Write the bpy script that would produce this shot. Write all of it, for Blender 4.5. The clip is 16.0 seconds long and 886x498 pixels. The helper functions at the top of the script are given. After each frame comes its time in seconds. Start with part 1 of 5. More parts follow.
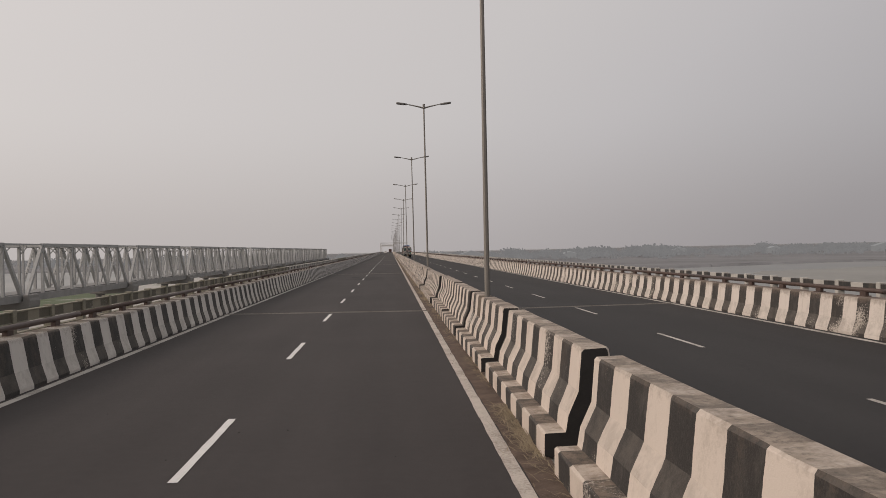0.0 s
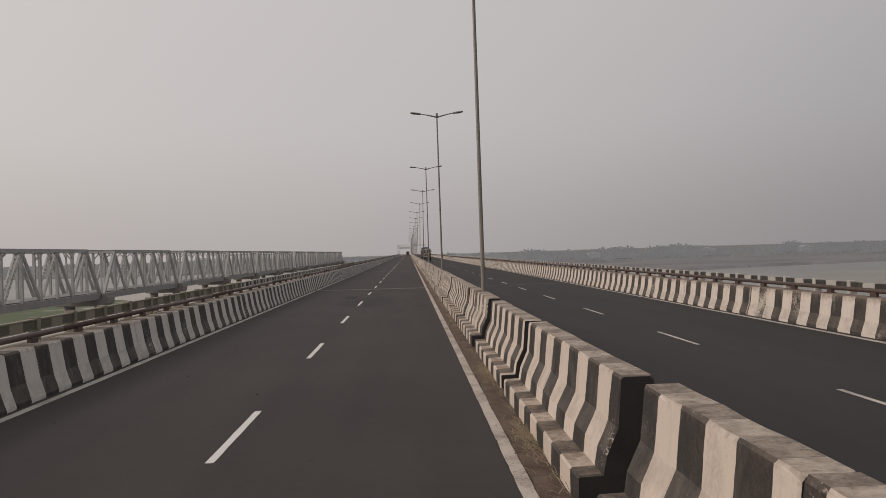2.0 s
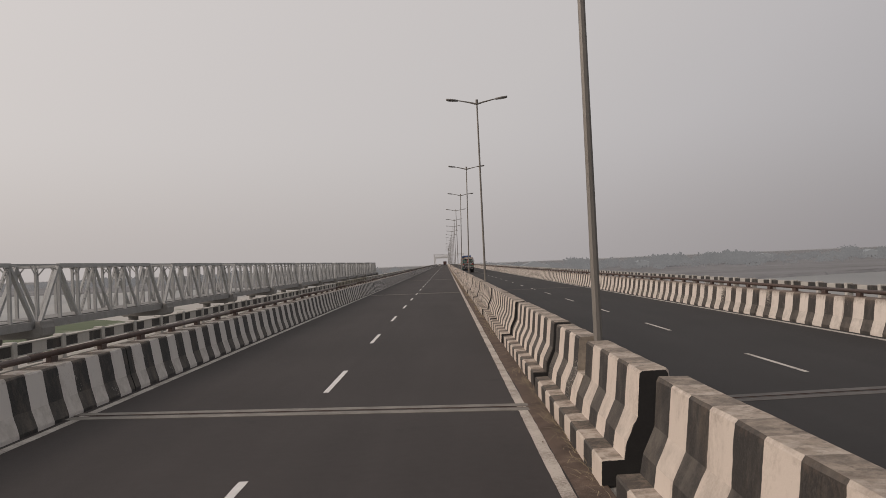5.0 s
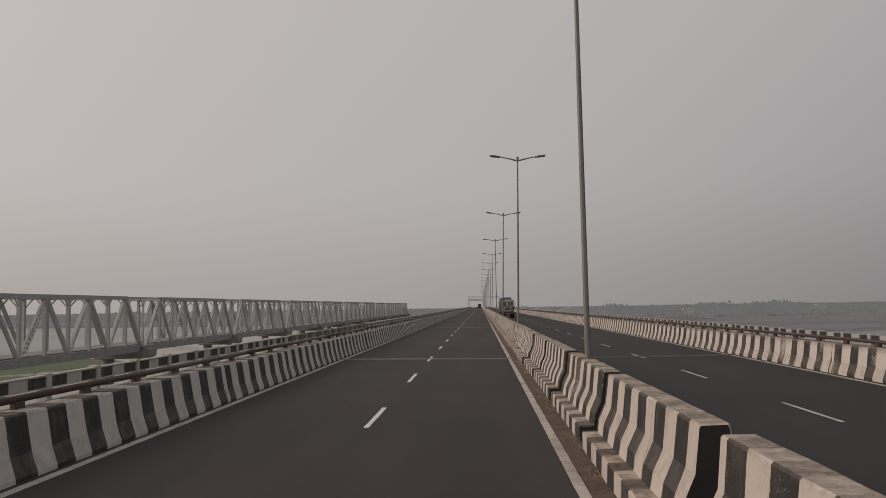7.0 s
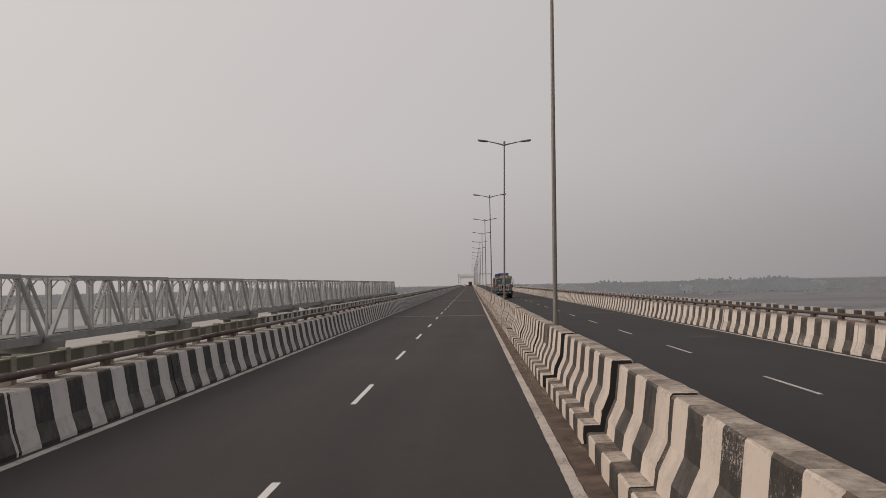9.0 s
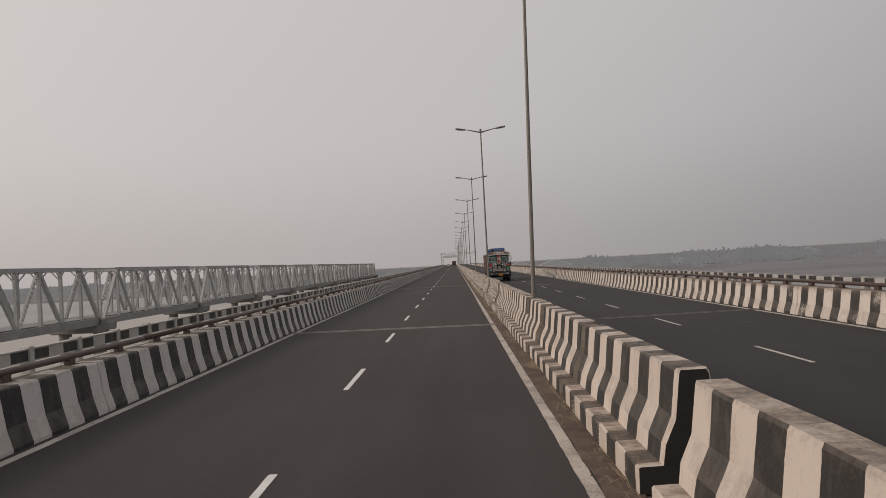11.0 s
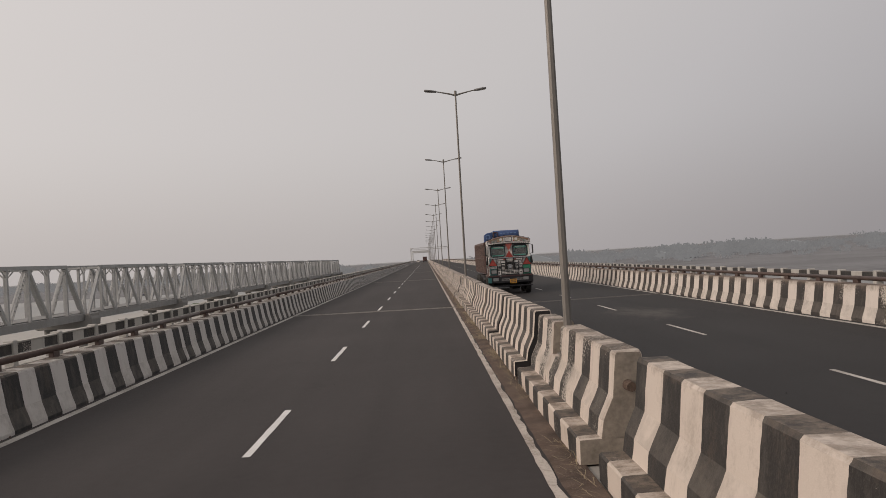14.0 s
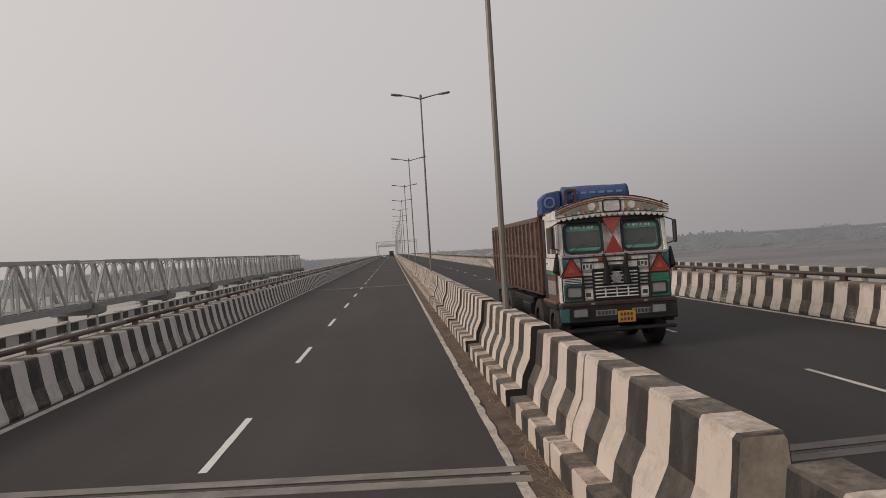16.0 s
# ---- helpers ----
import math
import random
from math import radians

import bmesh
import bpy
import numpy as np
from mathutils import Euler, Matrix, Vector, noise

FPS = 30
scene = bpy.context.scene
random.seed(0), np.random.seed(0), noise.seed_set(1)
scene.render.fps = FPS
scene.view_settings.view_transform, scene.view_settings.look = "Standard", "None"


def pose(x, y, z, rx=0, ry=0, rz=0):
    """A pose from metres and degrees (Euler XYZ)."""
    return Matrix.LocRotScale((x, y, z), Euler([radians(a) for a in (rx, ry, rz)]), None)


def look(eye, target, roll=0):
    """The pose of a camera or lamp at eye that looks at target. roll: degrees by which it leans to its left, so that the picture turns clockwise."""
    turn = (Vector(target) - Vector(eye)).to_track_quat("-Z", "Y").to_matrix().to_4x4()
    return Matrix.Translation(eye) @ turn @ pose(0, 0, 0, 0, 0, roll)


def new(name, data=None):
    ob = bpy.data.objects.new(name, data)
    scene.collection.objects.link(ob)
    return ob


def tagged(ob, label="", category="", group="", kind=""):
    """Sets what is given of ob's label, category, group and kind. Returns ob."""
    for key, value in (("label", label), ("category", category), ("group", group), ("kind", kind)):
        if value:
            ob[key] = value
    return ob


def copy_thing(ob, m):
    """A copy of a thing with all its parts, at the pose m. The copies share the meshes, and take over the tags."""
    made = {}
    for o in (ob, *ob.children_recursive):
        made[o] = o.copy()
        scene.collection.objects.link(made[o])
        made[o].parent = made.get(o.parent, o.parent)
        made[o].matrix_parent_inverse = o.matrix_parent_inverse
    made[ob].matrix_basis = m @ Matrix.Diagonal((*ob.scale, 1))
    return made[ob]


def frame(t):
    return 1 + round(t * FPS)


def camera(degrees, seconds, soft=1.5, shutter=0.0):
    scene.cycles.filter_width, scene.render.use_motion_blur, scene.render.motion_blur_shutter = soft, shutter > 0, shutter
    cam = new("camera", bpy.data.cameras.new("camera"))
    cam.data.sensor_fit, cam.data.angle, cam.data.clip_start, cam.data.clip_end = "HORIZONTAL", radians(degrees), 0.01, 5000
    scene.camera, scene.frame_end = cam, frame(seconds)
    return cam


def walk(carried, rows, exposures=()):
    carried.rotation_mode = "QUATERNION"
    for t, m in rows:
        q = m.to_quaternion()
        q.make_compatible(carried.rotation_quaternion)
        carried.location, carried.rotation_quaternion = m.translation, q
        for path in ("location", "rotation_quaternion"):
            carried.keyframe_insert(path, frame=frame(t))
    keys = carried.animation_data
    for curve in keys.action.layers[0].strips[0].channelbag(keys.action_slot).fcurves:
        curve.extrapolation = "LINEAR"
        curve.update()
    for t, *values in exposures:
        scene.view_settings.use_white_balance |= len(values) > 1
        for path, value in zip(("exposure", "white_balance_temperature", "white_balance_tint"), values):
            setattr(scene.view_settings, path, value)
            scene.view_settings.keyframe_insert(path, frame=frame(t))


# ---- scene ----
cam = camera(57.8, 16.0, soft=0.5)
PATH = [
    (0, (0.033, 0.489, 2.252), (0.163, 2.485, 2.252), -1.23),
    (0.5, (0.104, 6.878, 2.279), (0.206, 8.875, 2.272), -1.34),
    (1, (0.049, 13.378, 2.304), (0.142, 15.376, 2.294), -1.62),
    (1.5, (0.131, 19.816, 2.319), (0.212, 21.814, 2.317), -1.87),
    (2, (0.159, 26.373, 2.319), (0.245, 28.371, 2.325), -1.73),
    (2.5, (0.162, 32.932, 2.249), (0.247, 34.930, 2.263), -1.26),
    (3, (0.167, 39.466, 2.258), (0.247, 41.465, 2.270), -1.19),
    (3.5, (0.162, 46.093, 2.282), (0.220, 48.092, 2.305), -1.36),
    (6, (0.111, 78.797, 2.314), (0.062, 80.796, 2.358), -1.90),
    (6.5, (0.077, 85.438, 2.318), (-0.007, 87.432, 2.452), -0.82),
    (7, (0.034, 92.297, 2.278), (-0.056, 94.290, 2.419), -0.89),
    (7.5, (0.067, 99.035, 2.298), (-0.029, 101.028, 2.437), -0.88),
    (8, (0.133, 105.643, 2.336), (0.037, 107.637, 2.468), -1.02),
    (8.5, (0.152, 112.431, 2.318), (0.055, 114.425, 2.442), -1.13),
    (9, (0.139, 119.231, 2.265), (0.071, 121.228, 2.351), -1.25),
    (11.5, (-0.003, 153.330, 2.300), (-0.019, 155.330, 2.334), -3.53),
    (12, (0.023, 160.199, 2.316), (0.035, 162.199, 2.349), -3.48),
    (12.5, (0.029, 167.146, 2.307), (0.053, 169.146, 2.338), -3.41),
    (13, (0.083, 174.082, 2.270), (0.107, 176.082, 2.300), -3.50),
    (13.5, (0.153, 180.974, 2.236), (0.176, 182.973, 2.264), -3.49),
    (14, (0.137, 187.850, 2.259), (0.181, 189.849, 2.279), -3.51),
    (14.5, (0.128, 194.720, 2.260), (0.219, 196.718, 2.259), -3.93),
    (15, (0.105, 201.571, 2.270), (0.212, 203.568, 2.263), -4.11),
    (15.5, (0.080, 208.593, 2.312), (0.208, 210.588, 2.297), -4.26),
    (16, (0.122, 215.386, 2.343), (0.248, 217.382, 2.343), -3.69),
]
walk(
    cam,
    [(t, look(eye, target, roll)) for t, eye, target, roll in PATH],
    exposures=[(0.0, 0.03), (1.0, 0.02), (1.5, -0.08), (2.0, -0.11), (2.5, -0.08), (3.0, -0.03), (3.5, -0.03), (6.0, -0.05), (6.5, -0.25), (7.0, -0.34), (7.5, -0.17), (8.0, -0.1), (8.5, -0.15), (9.0, -0.08), (11.5, -0.1), (12.5, 0.0), (14.0, 0.0), (14.5, 0.12), (15.0, 0.14), (15.5, 0.06), (16.0, -0.04)],
)

# ---- world, sun ----
world = bpy.data.worlds.new("hazy_sky")
scene.world = world
world.use_nodes = True
wn, wl = world.node_tree.nodes, world.node_tree.links
wn.clear()
w_out = wn.new("ShaderNodeOutputWorld")
w_bg = wn.new("ShaderNodeBackground")
w_sky = wn.new("ShaderNodeTexSky")
w_sky.sky_type = "NISHITA"
w_sky.sun_disc = False
w_sky.sun_elevation, w_sky.sun_rotation = radians(27), radians(-68)
w_sky.air_density, w_sky.dust_density, w_sky.ozone_density = 1.0, 6.0, 1.0
# thick smog over the sky: pale and warm towards the veiled sun, grey-blue away from it
w_tc = wn.new("ShaderNodeTexCoord")
w_dot = wn.new("ShaderNodeVectorMath")
w_dot.operation = "DOT_PRODUCT"
w_dot.inputs[1].default_value = Vector((-0.62, 0.1, 0.78)).normalized()
wl.new(w_tc.outputs["Generated"], w_dot.inputs[0])
w_ramp = wn.new("ShaderNodeValToRGB")
for w_i, (w_p, w_c) in enumerate(((0.0, (0.25, 0.242, 0.255)), (0.4, (0.393, 0.375, 0.385)), (0.52, (0.525, 0.5, 0.504)), (0.6, (0.587, 0.556, 0.549)), (0.68, (0.622, 0.585, 0.574)), (0.8, (0.675, 0.632, 0.615)), (1.0, (0.76, 0.70, 0.66)))):
    w_e = w_ramp.color_ramp.elements[w_i] if w_i < 2 else w_ramp.color_ramp.elements.new(w_p)
    w_e.position, w_e.color = w_p, (*w_c, 1)
w_add = wn.new("ShaderNodeMath")
w_add.operation = "MULTIPLY_ADD"
w_add.inputs[1].default_value, w_add.inputs[2].default_value = 0.5, 0.5
wl.new(w_dot.outputs["Value"], w_add.inputs[0])
wl.new(w_add.outputs[0], w_ramp.inputs[0])
w_scale = wn.new("ShaderNodeVectorMath")
w_scale.operation = "SCALE"
w_scale.inputs["Scale"].default_value = 0.07
wl.new(w_sky.outputs[0], w_scale.inputs[0])
w_mix = wn.new("ShaderNodeMix")
w_mix.data_type = "RGBA"
w_mix.inputs[0].default_value = 0.93
wl.new(w_scale.outputs[0], w_mix.inputs[6])
# the smog is denser and pinker low down
w_sep = wn.new("ShaderNodeSeparateXYZ")
wl.new(w_tc.outputs["Generated"], w_sep.inputs[0])
w_low = wn.new("ShaderNodeMapRange")
w_low.interpolation_type = "SMOOTHSTEP"
w_low.inputs[1].default_value, w_low.inputs[2].default_value = -0.02, 0.17
wl.new(w_sep.outputs[2], w_low.inputs[0])
w_tint = wn.new("ShaderNodeMix")
w_tint.data_type = "RGBA"
w_tint.inputs[6].default_value, w_tint.inputs[7].default_value = (0.85, 0.83, 0.822, 1), (1.0, 1.0, 1.0, 1)
wl.new(w_low.outputs[0], w_tint.inputs[0])
w_mul = wn.new("ShaderNodeVectorMath")
w_mul.operation = "MULTIPLY"
wl.new(w_ramp.outputs[0], w_mul.inputs[0])
wl.new(w_tint.outputs[2], w_mul.inputs[1])
wl.new(w_mul.outputs[0], w_mix.inputs[7])
wl.new(w_mix.outputs[2], w_bg.inputs[0])
w_bg.inputs[1].default_value = 1.0
wl.new(w_bg.outputs[0], w_out.inputs[0])

sun = new("sun", bpy.data.lights.new("sun", "SUN"))
sun.data.energy, sun.data.angle, sun.data.color = 2.0, radians(25), (1.0, 0.83, 0.72)
sun.matrix_world = look((-60, 15, 33), (0, 40, 0))


# ---- materials ----
def mat(name, base, rough=0.7, metal=0.0, var=0.15, scale=3.0, fine=40.0, bump=0.2, spec=0.5, stretch=(1, 1, 1)):
    """A surface with variation at two scales and fine relief."""
    m = bpy.data.materials.new(name)
    m.use_nodes = True
    n, l = m.node_tree.nodes, m.node_tree.links
    b = n["Principled BSDF"]
    tc = n.new("ShaderNodeTexCoord")
    mp = n.new("ShaderNodeMapping")
    mp.inputs["Scale"].default_value = stretch
    l.new(tc.outputs["Object"], mp.inputs[0])
    info = n.new("ShaderNodeObjectInfo")
    off = n.new("ShaderNodeVectorMath")
    off.operation = "MULTIPLY_ADD"
    off.inputs[1].default_value = (37, 53, 29)
    l.new(info.outputs["Random"], off.inputs[0])
    l.new(mp.outputs[0], off.inputs[2])
    big, small = n.new("ShaderNodeTexNoise"), n.new("ShaderNodeTexNoise")
    big.inputs["Scale"].default_value, small.inputs["Scale"].default_value = scale, fine
    big.inputs["Detail"].default_value, small.inputs["Detail"].default_value = 4, 3
    for t in (big, small):
        l.new(off.outputs[0], t.inputs["Vector"])
    add = n.new("ShaderNodeMath")
    add.operation = "MULTIPLY_ADD"
    l.new(big.outputs["Fac"], add.inputs[0])
    add.inputs[1].default_value = 0.65
    sm = n.new("ShaderNodeMath")
    sm.operation = "MULTIPLY"
    sm.inputs[1].default_value = 0.35
    l.new(small.outputs["Fac"], sm.inputs[0])
    l.new(sm.outputs[0], add.inputs[2])
    ramp = n.new("ShaderNodeValToRGB")
    e = ramp.color_ramp.elements
    e[0].position, e[1].position = 0.28, 0.72
    e[0].color = (*[c * (1 - var) for c in base], 1)
    e[1].color = (*[min(1, c * (1 + var)) for c in base], 1)
    l.new(add.outputs[0], ramp.inputs[0])
    l.new(ramp.outputs[0], b.inputs["Base Color"])
    b.inputs["Roughness"].default_value, b.inputs["Metallic"].default_value = rough, metal
    b.inputs["Specular IOR Level"].default_value = spec
    if bump:
        bp = n.new("ShaderNodeBump")
        bp.inputs["Strength"].default_value, bp.inputs["Distance"].default_value = bump, 0.01
        l.new(small.outputs["Fac"], bp.inputs["Height"])
        l.new(bp.outputs[0], b.inputs["Normal"])
    return m


def math_node(n, l, op, a, b=None, c=None):
    k = n.new("ShaderNodeMath")
    k.operation = op
    for i, v in enumerate((a, b, c)):
        if v is None:
            continue
        if isinstance(v, (int, float)):
            k.inputs[i].default_value = v
        else:
            l.new(v, k.inputs[i])
    return k.outputs[0]


def mix_node(n, l, f, a, b):
    k = n.new("ShaderNodeMix")
    k.data_type = "RGBA"
    for i, v in ((0, f), (6, a), (7, b)):
        if isinstance(v, (int, float)):
            k.inputs[i].default_value = v
        elif isinstance(v, tuple):
            k.inputs[i].default_value = (*v, 1)
        else:
            l.new(v, k.inputs[i])
    return k.outputs[2]


def noise_node(n, l, vec, scale, detail=3.0, rough=0.55):
    k = n.new("ShaderNodeTexNoise")
    k.inputs["Scale"].default_value, k.inputs["Detail"].default_value = scale, detail
    k.inputs["Roughness"].default_value = rough
    l.new(vec, k.inputs["Vector"])
    return k.outputs["Fac"]


def step_node(n, l, value, low, high):
    k = n.new("ShaderNodeMapRange")
    k.inputs[1].default_value, k.inputs[2].default_value = low, high
    l.new(value, k.inputs[0])
    return k.outputs[0]


def striped(name, pair, white, black, wear=0.55, shift=0.0, top_dirt=0.7, share=0.5, lip_z=9.0, top=(0.24, 0.195, 0.152)):
    """Hand-painted stripes across the length (object y), with flaked paint, rain streaks and dirty tops."""
    m = bpy.data.materials.new(name)
    m.use_nodes = True
    n, l = m.node_tree.nodes, m.node_tree.links
    b = n["Principled BSDF"]
    tc, info, geo = n.new("ShaderNodeTexCoord"), n.new("ShaderNodeObjectInfo"), n.new("ShaderNodeNewGeometry")
    sep = n.new("ShaderNodeSeparateXYZ")
    l.new(tc.outputs["Object"], sep.inputs[0])
    sh = n.new("ShaderNodeVectorMath")
    sh.operation = "MULTIPLY_ADD"
    sh.inputs[1].default_value = (31, 47, 23)
    l.new(info.outputs["Random"], sh.inputs[0])
    l.new(tc.outputs["Object"], sh.inputs[2])
    vec = sh.outputs[0]
    mp = n.new("ShaderNodeMapping")
    mp.inputs["Scale"].default_value = (1.0, 1.0, 0.45)
    l.new(vec, mp.inputs[0])
    streak = mp.outputs[0]
    wob = math_node(n, l, "MULTIPLY_ADD", noise_node(n, l, vec, 7.0), 0.035, -0.0175)
    y = math_node(n, l, "ADD", sep.outputs[1], wob)
    ph = math_node(n, l, "FRACT", math_node(n, l, "MULTIPLY_ADD", y, 1.0 / pair, shift + 50.0))
    is_black = math_node(n, l, "GREATER_THAN", ph, share)
    grime = noise_node(n, l, streak, 5.0, 5.0, 0.6)
    wh = mix_node(n, l, step_node(n, l, grime, 0.55, 0.95), white, tuple(c * 0.72 for c in white))
    bl = mix_node(n, l, step_node(n, l, grime, 0.5, 0.9), black, (0.1, 0.09, 0.078))
    scratch = step_node(n, l, noise_node(n, l, streak, 75.0, 5.0, 0.75), 0.5, 0.75)
    bl = mix_node(n, l, math_node(n, l, "MULTIPLY", scratch, 0.3), bl, (0.15, 0.137, 0.12))
    paint = mix_node(n, l, is_black, wh, bl)
    # flaked patches show the other coat or bare concrete
    flake = noise_node(n, l, vec, 27.0, 8.0, 0.76)
    patch = noise_node(n, l, vec, 0.9, 2.0)
    amount = math_node(n, l, "MULTIPLY_ADD", math_node(n, l, "POWER", info.outputs["Random"], 3.0), 0.1, -0.05)
    edge = math_node(n, l, "ADD", math_node(n, l, "MULTIPLY", patch, 0.55), math_node(n, l, "MULTIPLY", flake, 0.6))
    worn = step_node(n, l, math_node(n, l, "ADD", edge, amount), 1.235 - wear, 1.285 - wear)
    bare = mix_node(n, l, is_black, (0.22, 0.185, 0.155), (0.46, 0.42, 0.37))
    worn = math_node(n, l, "MULTIPLY", worn, math_node(n, l, "MULTIPLY_ADD", is_black, 0.75, 0.25))
    col = mix_node(n, l, worn, paint, bare)
    # brown mud stains in uneven blots
    mud = step_node(n, l, math_node(n, l, "ADD", math_node(n, l, "MULTIPLY", noise_node(n, l, streak, 2.6, 7.0, 0.7), 0.7), math_node(n, l, "MULTIPLY", noise_node(n, l, vec, 30.0, 3.0, 0.7), 0.3)), 0.52, 0.72)
    col = mix_node(n, l, math_node(n, l, "MULTIPLY", mud, 0.42), col, (0.15, 0.115, 0.085))
    # dust lying on the level faces
    sn = n.new("ShaderNodeSeparateXYZ")
    l.new(geo.outputs["Normal"], sn.inputs[0])
    up = step_node(n, l, sn.outputs[2], 0.75, 0.95)
    dust = math_node(n, l, "MULTIPLY", up, math_node(n, l, "MULTIPLY_ADD", step_node(n, l, noise_node(n, l, vec, 5.0, 8.0, 0.7), 0.42, 0.6), 0.65, top_dirt - 0.5))
    lichen = step_node(n, l, noise_node(n, l, vec, 14.0, 6.0, 0.72), 0.5, 0.66)
    col = mix_node(n, l, dust, col, mix_node(n, l, lichen, top, tuple(c * 0.4 for c in top)))
    # road dust caught on the sloping toe
    toe = math_node(n, l, "MULTIPLY", step_node(n, l, sn.outputs[2], 0.2, 0.3), step_node(n, l, sn.outputs[2], 0.75, 0.65))
    toe = math_node(n, l, "MULTIPLY", toe, math_node(n, l, "MULTIPLY_ADD", step_node(n, l, noise_node(n, l, vec, 3.5, 6.0, 0.7), 0.4, 0.62), 0.3, 0.08))
    col = mix_node(n, l, toe, col, (0.15, 0.13, 0.108))
    # dirt trickling over the upper edge; on m_side_sun also shade and rail, painted in
    lip = math_node(n, l, "MULTIPLY", step_node(n, l, math_node(n, l, "MULTIPLY_ADD", noise_node(n, l, vec, 9.0, 6.0, 0.7), 0.5, sep.outputs[2]), lip_z, lip_z + 0.16), 0.6)
    col = mix_node(n, l, lip, col, (0.14, 0.105, 0.08))
    l.new(col, b.inputs["Base Color"])
    b.inputs["Roughness"].default_value = 0.75
    bp = n.new("ShaderNodeBump")
    bp.inputs["Strength"].default_value, bp.inputs["Distance"].default_value = 0.35, 0.012
    l.new(math_node(n, l, "ADD", flake, math_node(n, l, "MULTIPLY", worn, -0.35)), bp.inputs["Height"])
    l.new(bp.outputs[0], b.inputs["Normal"])
    return m


def blot(n, l, vec, x, y, wide, long, soft=0.35):
    """A ragged stain about (x, y), as a mask."""
    at = n.new("ShaderNodeMapping")
    at.inputs["Location"].default_value, at.inputs["Scale"].default_value = (-x / wide, -y / long, 0), (1 / wide, 1 / long, 1)
    l.new(vec, at.inputs[0])
    far = n.new("ShaderNodeVectorMath")
    far.operation = "LENGTH"
    l.new(at.outputs[0], far.inputs[0])
    rag = n.new("ShaderNodeMapping")
    rag.inputs["Scale"].default_value = (1 / wide, 1 / long, 1)
    l.new(vec, rag.inputs[0])
    v = math_node(n, l, "MULTIPLY_ADD", noise_node(n, l, rag.outputs[0], 2.3, 7.0, 0.72), 2.6, math_node(n, l, "MULTIPLY", far.outputs["Value"], -1.0))
    return step_node(n, l, v, 0.55, 0.55 + soft)


def asphalt(name, low, high, oils=(), dusts=()):
    m = bpy.data.materials.new(name)
    m.use_nodes = True
    n, l = m.node_tree.nodes, m.node_tree.links
    b = n["Principled BSDF"]
    tc = n.new("ShaderNodeTexCoord")
    vec = tc.outputs["Object"]
    mp = n.new("ShaderNodeMapping")
    mp.inputs["Scale"].default_value = (1.0, 0.06, 1.0)
    l.new(vec, mp.inputs[0])
    lane = noise_node(n, l, mp.outputs[0], 0.9, 3.0)
    cloud = noise_node(n, l, vec, 0.22, 4.0)
    grit = noise_node(n, l, vec, 90.0, 2.0)
    mid = noise_node(n, l, vec, 6.0, 5.0)
    v = math_node(n, l, "ADD", math_node(n, l, "MULTIPLY", lane, 0.4), math_node(n, l, "MULTIPLY", cloud, 0.3))
    v = math_node(n, l, "ADD", v, math_node(n, l, "MULTIPLY", mid, 0.2))
    v = math_node(n, l, "ADD", v, math_node(n, l, "MULTIPLY", grit, 0.12))
    col = mix_node(n, l, step_node(n, l, v, 0.36, 0.68), low, high)
    # oil stains and faint dusty scuffs
    oil = step_node(n, l, math_node(n, l, "ADD", noise_node(n, l, vec, 0.55, 5.0, 0.65), math_node(n, l, "MULTIPLY", noise_node(n, l, vec, 0.06, 1.0), 0.35)), 0.845, 0.93)
    col = mix_node(n, l, math_node(n, l, "MULTIPLY", oil, 0.6), col, (0.02, 0.0188, 0.0186))
    ax = n.new("ShaderNodeMapping")
    ax.inputs["Location"].default_value, ax.inputs["Scale"].default_value = (1.0, -13.0, 0), (0.55, 0.2, 1.0)
    l.new(vec, ax.inputs[0])
    ring = n.new("ShaderNodeVectorMath")
    ring.operation = "LENGTH"
    l.new(ax.outputs[0], ring.inputs[0])
    spill = step_node(n, l, math_node(n, l, "MULTIPLY_ADD", noise_node(n, l, vec, 0.9, 6.0, 0.7), 2.2, math_node(n, l, "MULTIPLY", ring.outputs["Value"], -0.8)), 0.45, 0.75)
    col = mix_node(n, l, math_node(n, l, "MULTIPLY", spill, 0.55), col, (0.016, 0.015, 0.015))
    scuff = step_node(n, l, noise_node(n, l, mp.outputs[0], 2.2, 6.0, 0.7), 0.68, 0.85)
    col = mix_node(n, l, math_node(n, l, "MULTIPLY", scuff, 0.3), col, (0.085, 0.078, 0.072))
    for x, y, wide, long, k in oils:
        col = mix_node(n, l, math_node(n, l, "MULTIPLY", blot(n, l, vec, x, y, wide, long), k), col, (0.012, 0.0113, 0.0112))
    for x, y, wide, long, k in dusts:
        col = mix_node(n, l, math_node(n, l, "MULTIPLY", blot(n, l, vec, x, y, wide, long, 1.0), k), col, (0.13, 0.12, 0.108))
    # one stretch coloured darker than the rest
    sep = n.new("ShaderNodeSeparateXYZ")
    l.new(vec, sep.inputs[0])
    dark_stretch = math_node(n, l, "MULTIPLY", step_node(n, l, sep.outputs[1], 82.0, 86.0), step_node(n, l, sep.outputs[1], 138.0, 134.0))
    col = mix_node(n, l, math_node(n, l, "MULTIPLY", dark_stretch, 0.12), col, (0.012, 0.011, 0.011))
    l.new(col, b.inputs["Base Color"])
    b.inputs["Roughness"].default_value = 0.8
    b.inputs["Specular IOR Level"].default_value = 0.22
    bp = n.new("ShaderNodeBump")
    bp.inputs["Strength"].default_value, bp.inputs["Distance"].default_value = 0.25, 0.006
    l.new(grit, bp.inputs["Height"])
    l.new(bp.outputs[0], b.inputs["Normal"])
